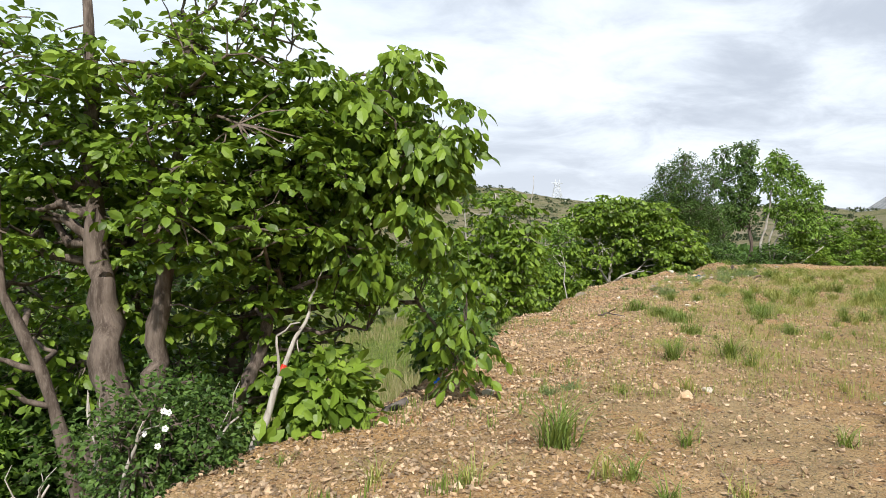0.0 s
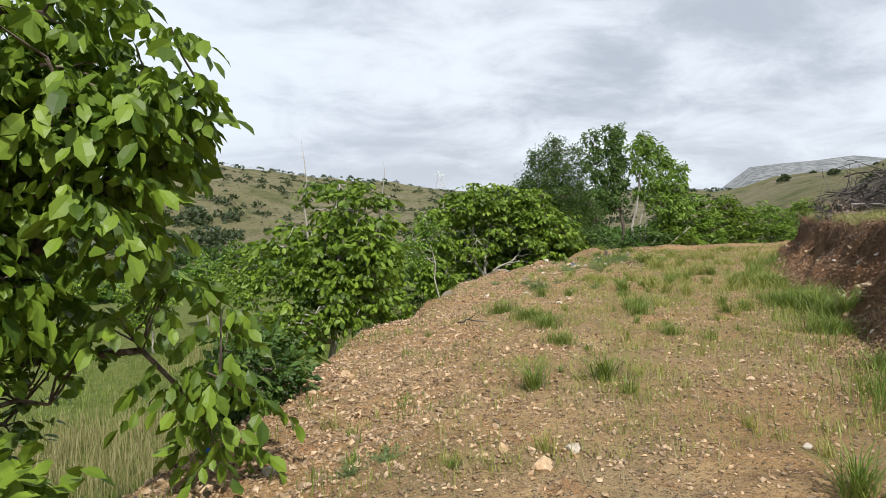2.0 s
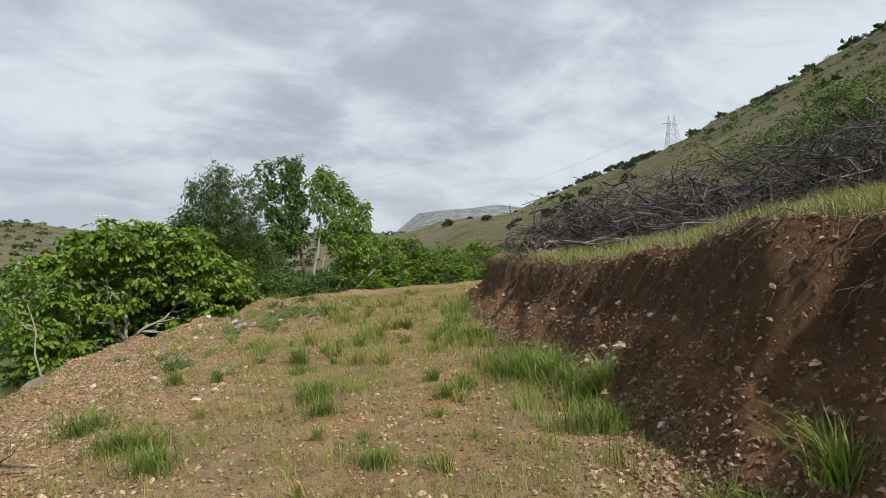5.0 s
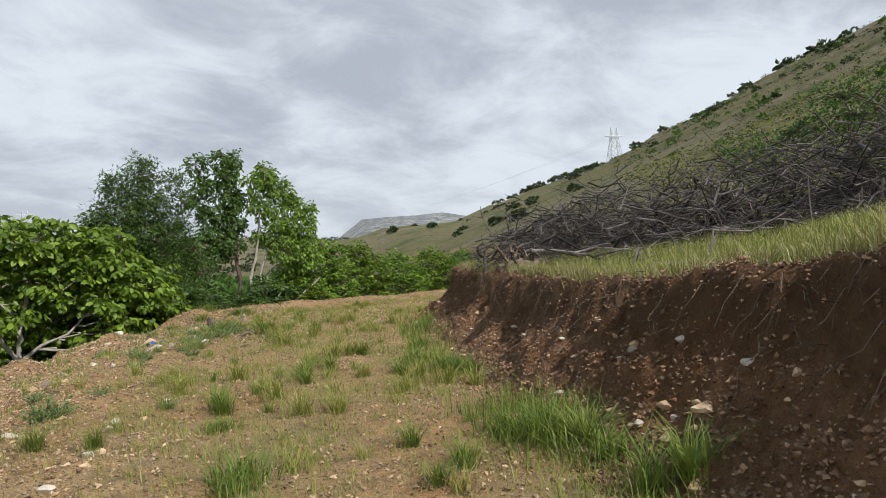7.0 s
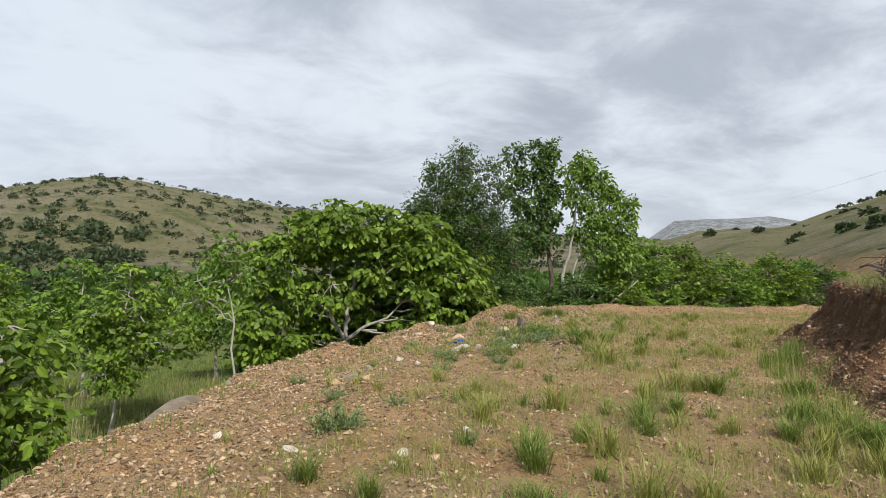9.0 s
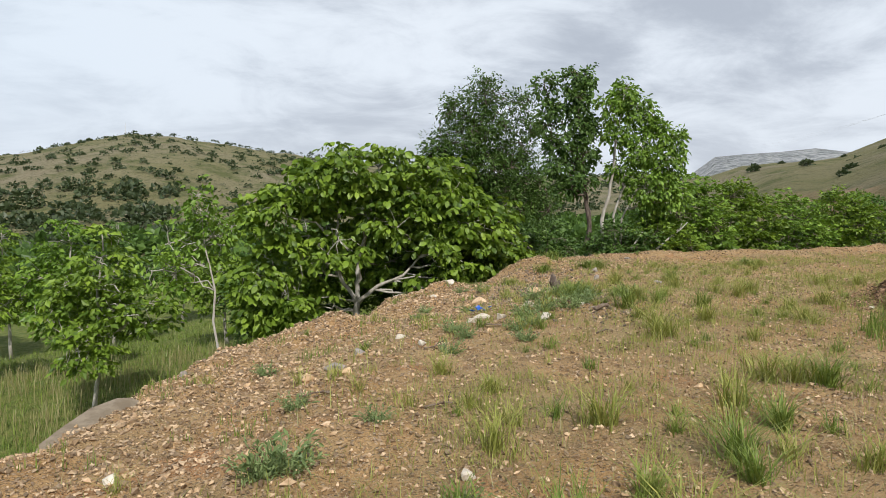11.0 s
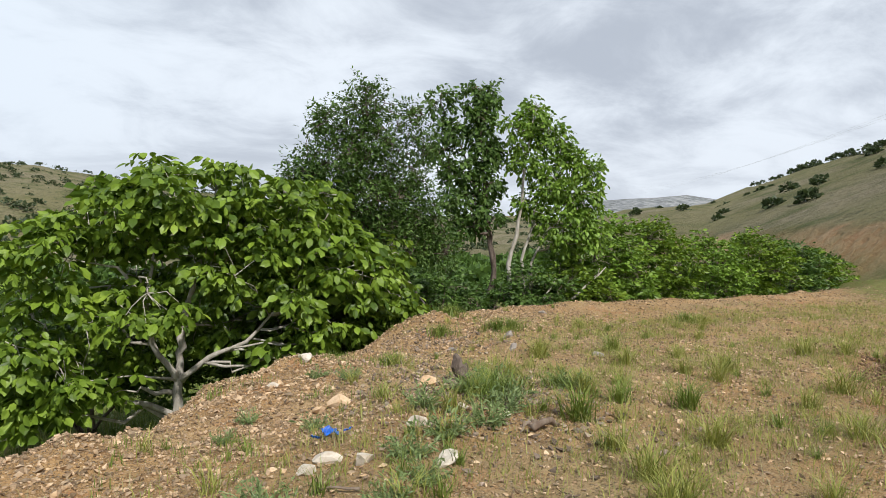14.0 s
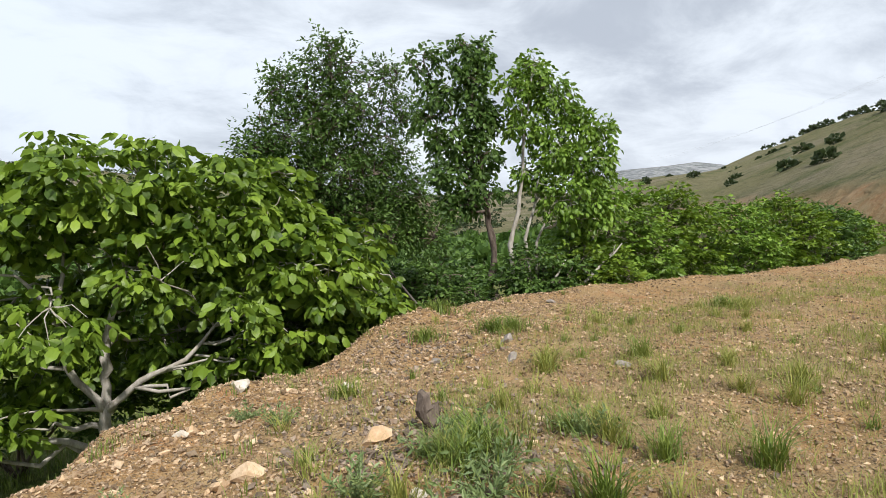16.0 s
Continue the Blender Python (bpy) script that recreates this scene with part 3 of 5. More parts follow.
# old many-stemmed tree beside the start
tree("old_tree", "old gnarled multi-stemmed tree with dense dark foliage on the slope", "tree", on_ground(-2.75, 5.5),
     [([(0, 0, 0), (-0.05, 0.05, 0.7), (-0.1, 0.15, 1.6), (-0.35, 0.3, 2.9), (-0.5, 0.4, 5.2)], 0.27, 0.04),
      ([(0.08, 0.05, 0.1), (0.14, 0.2, 1.2), (0.25, 0.3, 2.5), (0.4, 0.5, 4.9)], 0.16, 0.03),
      ([(-0.15, -0.1, 0), (-0.35, -0.15, 1.2), (-0.85, -0.2, 2.5), (-0.95, -0.2, 4.6)], 0.075, 0.02),
      ([(0.3, 0.3, 0.1), (0.75, 0.45, 1.1), (1.0, 0.7, 1.8), (1.4, 0.9, 3.6)], 0.11, 0.03)],
     [(0.3, 0.4, 3.9, 1.0, 1.0, 1.0), (1.2, 0.5, 3.6, 0.9, 0.9, 0.9), (0.7, 0.6, 4.8, 0.8, 0.8, 0.8), (-0.9, 0.2, 4.3, 0.6, 0.8, 0.6), (-1.2, 0.5, 3.2, 0.6, 0.5, 0.55), (-0.5, 0.5, 3.6, 0.6, 0.6, 0.5), (0.3, 0.8, 2.7, 1.0, 0.8, 0.7), (1.3, 1.2, 2.4, 0.9, 0.7, 0.8),
      (-1.0, -0.4, 1.8, 0.3, 0.3, 0.25), (0.7, -0.2, 3.1, 0.5, 0.4, 0.4), (-1.0, -0.3, 2.9, 0.35, 0.3, 0.3), (1.4, 0.9, 1.5, 0.6, 0.5, 0.5),
      (0.0, 1.4, 3.4, 1.4, 0.6, 1.3), (-1.2, 1.0, 2.2, 1.0, 0.6, 1.0), (0.4, 1.3, 1.6, 1.0, 0.5, 0.8), (-1.5, 0.6, 3.6, 0.8, 0.6, 0.7)],
     1050, "dense mid-green leaves", WALNUT, limbs=90, per_tip=5, leaflets=4, size=0.105, droop=0.7, seed=3, shell=0.35, width=1.15, rosette=True)
tree("walnut_tree", "walnut tree with large drooping leaves leaning over the terrace edge", "tree", on_ground(-2.2, 6.7),
     [([(0, 0, 0), (0.3, -0.05, 0.9), (0.6, 0.0, 1.5), (0.9, 0.0, 2.9)], 0.10, 0.035), ([(0.4, 0, 0.7), (1.0, 0, 1.3), (1.7, 0, 1.7), (2.3, -0.1, 2.1)], 0.055, 0.02)],
     [(1.2, -0.1, 2.65, 0.8, 0.8, 0.65), (1.8, -0.2, 2.55, 0.65, 0.6, 0.55), (2.2, -0.3, 2.15, 0.34, 0.33, 0.28), (2.5, -0.3, 2.4, 0.16, 0.2, 0.16), (2.25, -0.2, 2.85, 0.2, 0.2, 0.16), (1.75, -0.1, 3.25, 0.25, 0.25, 0.2), (1.5, -0.2, 1.7, 0.85, 0.6, 0.6), (0.9, 0.2, 1.9, 0.8, 0.8, 0.9), (2.1, 0.1, 0.95, 0.5, 0.45, 0.5),
      (2.45, 0.3, 0.25, 0.22, 0.25, 0.36)],
     215, "large drooping green leaflets", WALNUT, limbs=34, per_tip=5, leaflets=5, size=0.145, droop=1.5, seed=5, shell=0.3, width=1.05, absolute=True, rosette=True, flat=0.55)
tree("walnut_tree", "low walnut tree with pale limbs on the slope below the edge", "tree", on_ground(1.0, 16.0),
     [([(0, 0, -5), (0.0, 0, -0.4), (0.2, 0.1, 1.0), (0.2, 0.2, 2.4)], 0.09, 0.03), ([(0.1, 0, -0.4), (0.7, -0.1, 0.6), (0.9, 0, 1.6)], 0.05, 0.02), ([(-0.3, 0, 0.4), (-0.45, 0, 1.8), (-0.5, 0, 3.5)], 0.03, 0.006),
      ([(0.9, 0, 1.2), (1.15, 0, 2.2), (1.2, 0, 3.0)], 0.02, 0.005)],
     [(0.25, 0, 2.15, 0.75, 0.7, 0.6), (0.85, -0.1, 1.7, 0.55, 0.6, 0.7), (0.5, -0.2, 1.0, 0.95, 0.9, 0.7), (-0.8, 0.1, 1.1, 0.9, 0.9, 0.75), (0.1, -0.3, 0.1, 1.1, 0.9, 0.6), (-0.9, -0.2, -0.3, 0.9, 0.8, 0.5), (0.9, -0.2, 0.4, 0.5, 0.5, 0.6)],
     260, "bright green drooping leaflets", WALNUT, bark=PALEBARK, limbs=44, per_tip=5, leaflets=5, size=0.165, droop=1.0, seed=8, shell=0.35, width=1.05, absolute=True, rosette=True, flat=0.55)
tree("walnut_tree", "low walnut tree standing below the terrace edge", "tree", on_ground(2.1, 18.6),
     [([(0, 0, -5), (0.1, 0, -0.6), (0.0, 0.1, 0.5)], 0.05, 0.02)],
     [(0.05, 0, 0.45, 0.45, 0.5, 0.5), (0.35, -0.1, -0.25, 0.5, 0.5, 0.4), (-0.3, 0.1, -0.1, 0.5, 0.5, 0.5), (0.5, 0.1, -0.75, 0.45, 0.4, 0.3)],
     70, "bright green drooping leaflets", WALNUT, bark=PALEBARK, limbs=14, per_tip=5, leaflets=5, size=0.15, droop=0.9, seed=9, shell=0.3, width=1.05, absolute=True, rosette=True, flat=0.55)
tree("walnut_tree", "round walnut tree with pale limbs and large hanging leaves", "tree", on_ground(7.22, 28.1),
     [([(0, 0, -5), (0.0, 0, -0.6), (0.07, 0, 0.5), (0.35, 0.1, 1.6), (0.6, 0.2, 2.8)], 0.105, 0.012), ([(0.05, 0, -0.5), (0.5, -0.25, -0.1), (1.1, -0.35, 0.15), (1.9, -0.3, 1.0), (2.2, -0.1, 1.8)], 0.055, 0.008),
      ([(0.0, 0, -0.5), (-0.4, -0.15, 0.15), (-0.55, -0.1, 0.9), (-0.95, -0.1, 1.45), (-1.6, -0.15, 1.6)], 0.065, 0.008), ([(-0.5, -0.1, 0.8), (-0.4, 0, 1.7), (-0.3, 0.1, 2.8)], 0.035, 0.008),
      ([(0.0, 0, -0.5), (-0.7, -0.5, -0.3), (-1.6, -0.6, -0.35)], 0.03, 0.006)],
     [(0.15, 0, 2.75, 1.2, 1.2, 0.6), (-1.1, 0, 2.35, 0.9, 1.1, 0.65), (-1.9, -0.2, 1.7, 0.7, 0.8, 0.6), (1.6, 0, 2.4, 1.0, 1.1, 0.7), (2.5, -0.1, 1.7, 0.8, 0.9, 0.8), (0.9, -0.6, 1.6, 0.9, 0.6, 0.5), (-0.5, -0.8, 0.9, 0.7, 0.5, 0.4),
      (-1.9, -0.3, 0.5, 0.7, 0.7, 0.6), (-1.2, -0.5, -0.35, 0.8, 0.5, 0.4), (-2.2, -0.2, -0.6, 0.6, 0.6, 0.5), (2.6, -0.4, 0.6, 0.8, 0.6, 0.6), (1.8, -0.6, 0.9, 0.6, 0.5, 0.4), (2.0, -0.3, -0.1, 0.7, 0.5, 0.35), (3.0, -0.3, 1.3, 0.7, 0.6, 0.6),
      (0.9, 0.8, 0.5, 1.1, 0.5, 0.8), (-0.9, 0.9, 0.4, 1.2, 0.5, 0.9), (-2.3, -0.2, 0.0, 0.6, 0.6, 0.6), (0.4, 0.9, 1.5, 1.3, 0.5, 0.7), (2.6, 0.4, 0.2, 0.8, 0.5, 0.6)],
     620, "bright green drooping leaflets", WALNUT, bark=PALEBARK, limbs=80, per_tip=5, leaflets=5, size=0.19, droop=1.05, seed=11, shell=0.55, width=1.1, absolute=True, rosette=True, flat=0.55)
tree("walnut_tree", "younger walnut tree crowded between its neighbours", "tree", on_ground(10.1, 29.0),
     [([(0, 0, -5), (0.0, 0, -0.2), (-0.2, 0, 1.0), (-0.4, 0.1, 2.7)], 0.06, 0.008), ([(0, 0, 0.2), (0.5, -0.3, 0.9), (0.9, -0.5, 1.6)], 0.035, 0.007)],
     [(-0.5, 0, 2.6, 0.8, 0.8, 0.55), (-0.2, -0.2, 1.8, 0.9, 0.8, 0.6), (0.8, -0.5, 1.6, 0.7, 0.6, 0.55), (1.1, -0.6, 0.8, 0.5, 0.5, 0.4), (0.1, -0.4, 0.6, 0.9, 0.5, 0.4), (0.6, -0.4, 0.1, 0.6, 0.4, 0.3)],
     170, "bright green drooping leaflets", WALNUT, bark=PALEBARK, limbs=36, per_tip=5, leaflets=5, size=0.17, droop=1.05, seed=12, shell=0.5, width=1.1, absolute=True, rosette=True, flat=0.55)
tree("poplar_tree", "slender tree with fine dark green leaves behind the edge", "tree", on_ground(10.6, 29.9),
     [([(0, 0, -5), (0.0, 0, 0.5), (0.1, 0.1, 2.2), (0.4, 0, 5.3)], 0.10, 0.02), ([(0.1, 0.1, 2.0), (0.9, 0, 3.3), (1.5, 0, 4.6)], 0.03, 0.008), ([(0.05, 0, 1.6), (-0.7, 0, 2.8), (-0.9, 0, 4.0)], 0.03, 0.008)],
     [(0.35, 0, 4.95, 0.5, 0.5, 0.5), (-0.4, 0, 4.45, 0.4, 0.5, 0.4), (1.4, -0.1, 4.75, 0.4, 0.4, 0.3), (1.6, -0.1, 4.1, 0.35, 0.4, 0.3), (0.5, 0, 4.1, 0.65, 0.6, 0.45), (-0.3, 0, 3.6, 0.75, 0.7, 0.5), (1.3, 0, 3.3, 0.55, 0.6, 0.4), (-1.0, 0, 3.3, 0.45, 0.5, 0.35),
      (0.5, 0, 2.9, 0.9, 0.8, 0.6), (1.6, -0.1, 2.5, 0.6, 0.6, 0.45), (-0.5, 0, 2.5, 0.8, 0.7, 0.6), (0.9, -0.2, 1.9, 0.9, 0.7, 0.5), (2.0, -0.1, 1.8, 0.5, 0.5, 0.4)],
     2000, "fine dark green leaves", DARKLEAF, limbs=90, per_tip=6, leaflets=3, size=0.085, droop=0.45, spread=0.2, seed=14, shell=0.3, fine=False, absolute=True)
tree("wild_cherry_tree", "tall tree with spreading upright dark green crown", "tree", on_ground(15.25, 32.2),
     [([(0, 0, -5), (0.0, 0, 1.6), (-0.2, 0.1, 3.6), (-0.5, 0.1, 6.3)], 0.11, 0.02), ([(-0.1, 0.1, 2.6), (-0.7, 0.2, 4.2), (-1.5, 0.2, 5.8)], 0.04, 0.012), ([(0, 0, 3.0), (-0.6, 0, 3.6), (-1.2, 0, 3.8)], 0.03, 0.01)],
     [(-0.5, 0.1, 6.05, 0.32, 0.35, 0.42), (-0.05, 0.1, 6.05, 0.25, 0.3, 0.3), (-1.5, 0.2, 5.75, 0.35, 0.4, 0.35), (-0.4, 0.1, 5.3, 0.5, 0.5, 0.4), (-1.2, 0.2, 5.0, 0.4, 0.45, 0.3), (-1.6, 0.2, 4.5, 0.28, 0.35, 0.2), (-0.3, 0.1, 4.5, 0.55, 0.5, 0.4),
      (-1.0, 0.1, 3.95, 0.45, 0.45, 0.28), (-0.2, 0.1, 3.6, 0.5, 0.5, 0.45), (-1.1, 0.1, 3.2, 0.4, 0.4, 0.25), (-0.4, 0, 2.7, 0.55, 0.5, 0.4), (-1.0, 0, 2.4, 0.35, 0.4, 0.2)],
     420, "mid-green leaves", DARKLEAF, limbs=60, per_tip=6, leaflets=3, size=0.135, droop=1.1, spread=0.14, seed=17, shell=0.1, width=1.05, absolute=True, flat=0.5)
tree("young_walnut_tree", "tall young tree with bright yellow-green crown", "tree", on_ground(16.0, 31.7),
     [([(-0.5, 0, -5), (-0.5, 0, 1.4), (-0.1, 0, 3.0), (0.2, -0.1, 5.6)], 0.08, 0.02), ([(0.0, 0, -5), (-0.1, 0, 1.5), (0.3, 0, 2.8), (1.2, -0.3, 4.6)], 0.055, 0.02), ([(-0.1, 0, -5), (0.2, 0, 1.4), (0.9, -0.2, 2.8), (1.9, -0.4, 3.8)], 0.045, 0.015)],
     [(0.2, 0, 5.45, 0.42, 0.45, 0.42), (-0.35, 0, 4.95, 0.4, 0.45, 0.35), (0.75, -0.1, 4.9, 0.45, 0.45, 0.5), (0.1, 0, 4.2, 0.55, 0.5, 0.4), (1.2, -0.3, 4.2, 0.5, 0.5, 0.4), (1.9, -0.4, 3.95, 0.35, 0.4, 0.3), (0.7, -0.2, 3.5, 0.6, 0.5, 0.4), (1.6, -0.4, 3.2, 0.5, 0.5, 0.4),
      (1.0, -0.4, 2.5, 0.8, 0.6, 0.6), (1.7, -0.4, 2.2, 0.6, 0.6, 0.5), (0.1, 0, 3.0, 0.3, 0.4, 0.3)],
     460, "bright yellow-green leaves", BRIGHTLEAF, bark=PALEBARK, limbs=60, per_tip=6, leaflets=3, size=0.135, droop=1.2, spread=0.14, seed=19, shell=0.1, width=1.05, absolute=True, flat=0.5)


def bush(name, label, x, y, blobs, tips, mat, size, seed, group="", droop=0.5, category="bush", bark=BARK, leaflets=3, fine=False, width=1.1):
    stems = []
    rng = np.random.default_rng(seed + 500)
    for k in range(5):
        bx, by, bz, rx, ry, rz = blobs[k % len(blobs)]
        stems.append(([(rng.uniform(-0.15, 0.15), rng.uniform(-0.15, 0.15), 0), (bx * 0.5, by * 0.5, bz * 0.5), (bx + rng.uniform(-0.4, 0.4) * rx, by, bz + rz * 0.5)], 0.035, 0.01))
    return tree(name, label, category, on_ground(x, y), stems, blobs, tips, "", mat, bark=bark, limbs=18, per_tip=6, leaflets=leaflets, size=size, droop=droop, spread=0.2, seed=seed,
                group=group, fine=fine, width=width, shell=0.5, flat=0.6, rosette=leaflets > 3)


thicket = "shrubs behind the terrace edge"
for k, (x, y, top, wide, mat, size) in enumerate([(18.6, 32.2, 3.4, 1.5, BRIGHTLEAF, 0.13), (21.2, 33.0, 3.1, 1.5, WALNUT, 0.13), (24.0, 33.4, 2.6, 1.5, BRIGHTLEAF, 0.12), (27.0, 34.0, 2.75, 1.6, WALNUT, 0.13), (30.5, 35.8, 2.5, 1.9, DARKLEAF, 0.13),
                                                  (34.5, 37.8, 2.0, 2.0, WALNUT, 0.14), (39.5, 42.5, 1.2, 2.2, DARKLEAF, 0.14), (13.2, 31.2, 1.3, 1.1, DARKLEAF, 0.10), (15.9, 31.3, 1.5, 1.2, DARKLEAF, 0.10), (17.4, 31.6, 1.7, 1.2, WALNUT, 0.11),
                                                  (9.4, 29.0, 0.9, 1.1, DARKLEAF, 0.10), (11.6, 30.6, 1.2, 1.1, DARKLEAF, 0.10), (5.6, 30.5, 1.0, 1.6, DARKLEAF, 0.11),
                                                  (12.4, 31.8, 1.7, 1.2, DARKLEAF, 0.11), (13.9, 32.6, 1.6, 1.2, DARKLEAF, 0.11), (9.9, 31.0, 1.7, 1.2, DARKLEAF, 0.11), (8.6, 30.2, 1.3, 1.2, WALNUT, 0.13)]):
    zb = gz(x, y)
    H = top - zb
    blobs = [(0, 0, H * 0.62, wide * 0.8, 0.9, H * 0.36), (-wide * 0.6, 0.2, H * 0.42, wide * 0.6, 0.8, H * 0.36), (wide * 0.65, -0.1, H * 0.5, wide * 0.6, 0.8, H * 0.36)]
    bush("shrub", "dense green shrub behind the terrace edge", x, y, blobs, int(190 * min(wide, 1.6)), mat, size * 1.25, 31 + k, thicket, leaflets=4)

# ---- trees of the orchard below ----
orchard = "orchard trees below the terrace"
rng0 = np.random.default_rng(77)
for k, (x, y, h, mat) in enumerate([(2.0, 25.8, 3.9, WALNUT), (-2.2, 31.0, 4.2, WALNUT), (0.2, 30.5, 4.2, BRIGHTLEAF), (3.6, 33.0, 4.0, WALNUT), (-6.0, 29.0, 3.8, WALNUT),
                                    (-3.5, 36.0, 4.6, WALNUT), (-0.5, 37.0, 4.6, DARKLEAF), (6.3, 35.5, 4.4, DARKLEAF),
                                    (-5.5, 38.0, 4.0, BRIGHTLEAF), (1.0, 42.0, 4.2, WALNUT), (6.0, 46.0, 4.4, BRIGHTLEAF), (-13.0, 42.0, 4.5, WALNUT), (-10.0, 20.0, 3.6, WALNUT), (12.5, 44.0, 4.2, WALNUT)]):
    lean = rng0.uniform(-0.3, 0.3)
    blobs = [(lean, 0, h * 0.8, 0.5, 0.5, h * 0.2), (lean - 0.5, 0.2, h * 0.6, 0.75, 0.7, h * 0.17), (lean + 0.6, -0.2, h * 0.55, 0.75, 0.7, h * 0.15), (lean - 0.2, -0.4, h * 0.4, 0.6, 0.6, h * 0.12)]
    tree("orchard_tree", "young orchard tree with thin pale trunk in the meadow", "tree", on_ground(x, y), [([(lean * -0.6, 0, 0), (lean * 0.2, 0, h * 0.4), (lean, 0, h * 0.95)], 0.055, 0.012)],
         blobs, 170, "", mat, bark=PALEBARK, limbs=18, per_tip=5, leaflets=4, size=0.15, droop=1.0, seed=100 + k, group=orchard, fine=False, shell=0.3, width=1.1, flat=0.55, rosette=True)
tree("orchard_tree", "slender young orchard tree with leaning pale trunk at the terrace foot", "tree", on_ground(4.67, 23.45), [([(0, 0, -5), (-0.2, 0.15, 0.4), (-0.5, 0.45, 2.0)], 0.026, 0.010)],
     [(-0.5, 0.4, 1.85, 0.28, 0.28, 0.35), (-0.75, 0.3, 1.25, 0.4, 0.4, 0.35), (-0.15, 0.4, 1.4, 0.4, 0.4, 0.35), (-0.9, 0.2, 0.75, 0.4, 0.4, 0.3)], 95, "", BRIGHTLEAF, bark=PALEBARK, limbs=14, per_tip=4, leaflets=3, size=0.12,
     droop=0.8, seed=140, group=orchard, fine=False, shell=0.2, width=1.1, absolute=True)


# ---- wood lying and standing about ----
def heap():
    """The pile of cut branches on top of the bank."""
    rng = np.random.default_rng(42)
    root = tagged(new("brush_pile"), "long pile of grey dead cut branches on the grassy bank", "brush pile")
    line = np.array([(14.0, 18.2), (15.7, 17.2), (16.5, 15.0), (16.8, 12.0), (17.1, 9.0), (17.0, 5.5)])
    cum = np.concatenate([[0], np.cumsum(np.linalg.norm(np.diff(line, axis=0), axis=1))])

    def spot(t):
        return np.array([np.interp(t * cum[-1], cum, line[:, 0]), np.interp(t * cum[-1], cum, line[:, 1])])

    groups = (("branch", 1000, 0.009, 0.028, 1.0, 2.4, 5), ("thin_twig", 2900, 0.004, 0.009, 0.5, 1.5, 3))
    for name, n, r0, r1, l0, l1, sides in groups:
        soup, single = Soup(), 0
        for _ in range(n):
            own = name == "branch" and single < 280
            if own:
                rest, soup, single = soup, Soup(), single + 1
            t = rng.uniform(0, 1) ** 0.9
            c = spot(t)
            tall = 1.55 * min(1.0, 0.45 + t * 2.2)
            w = rng.normal(0, 0.8) - (abs(rng.normal(0, 1.3)) if rng.uniform() < 0.16 * (1.6 - t) else 0)
            h = abs(rng.normal(0, 0.42)) if rng.uniform() < 0.4 else rng.uniform(0, 1)
            h = min(h, 1.0) * tall * max(0.12, 1 - (w / 1.9) ** 2)
            x, y = c[0] + w, c[1] + w * 0.25
            a = rng.normal(1.75, 1.0) + (math.pi if rng.uniform() < 0.5 else 0)
            L = rng.uniform(l0, l1)
            tilt = rng.normal(0.1, 0.32)
            way = np.array([math.cos(a) * math.cos(tilt), math.sin(a) * math.cos(tilt), math.sin(tilt)])
            mid = np.array([x, y, 0.0])
            p0, p1 = mid - way * L / 2, mid + way * L / 2
            base = np.array([gz(q[0], q[1]) for q in (p0, mid, p1)])
            if base.min() < 1.2:  # nothing sticks out over the lip
                if own:
                    soup, single = rest, single - 1
                continue
            p0[2] += base[1] + h
            p1[2] += base[1] + h
            p0[2], p1[2] = max(p0[2], base[0] + 0.02), max(p1[2], base[2] + 0.02)
            pts = bend(p0, p1, rng, 0.085, 6)
            pts[:, 2] = np.maximum(pts[:, 2], base.min() + 0.02)
            R = rng.uniform(r0, r1)
            tube(soup, pts, np.linspace(R, R * 0.35, 6), sides)
            for _k in range(2 if sides == 5 else 1):  # side shoots
                i = int(rng.integers(2, 5))
                e = pts[i] + way * rng.uniform(0.2, 0.45) * L * 0.6 + rng.normal(0, 0.16, 3) + np.array([0, 0, 0.06])
                tube(soup, bend(pts[i], e, rng, 0.05, 4), np.linspace(R * 0.55, R * 0.2, 4), 3)
            if own:
                part(name, soup.mesh(name, DEADWOOD), root)
                soup = rest
        tagged(part("brushwood", soup.mesh("brushwood", DEADWOOD), root), kind="stuff")


heap()


def uprooted_stump(x, y, seed):
    rng = np.random.default_rng(seed)
    root = tagged(new("root_stump"), "dark uprooted stump with broken roots beside the brush pile", "stump")
    root.location = on_ground(x, y, 0.02)
    soup = Soup()
    tube(soup, bend((-0.5, 0.2, 0.08), (0.5, -0.15, 0.22), rng, 0.04, 6), [0.10, 0.13, 0.15, 0.14, 0.1, 0.06], 8)
    for k in range(16):
        a = rng.uniform(0, 6.28)
        f = rng.uniform(0.1, 0.8)
        p = np.array([-0.5 + f, 0.2 - 0.35 * f, 0.08 + 0.14 * f])
        e = p + np.array([math.cos(a) * 0.35, math.sin(a) * 0.2, rng.uniform(-0.02, 0.55)])
        tube(soup, bend(p, e, rng, 0.12, 5), np.linspace(0.035, 0.008, 5), 5)
    part("roots", soup.mesh("roots", ROOT), root)


uprooted_stump(13.7, 16.2, 5)
uprooted_stump(15.6, 18.1, 6)


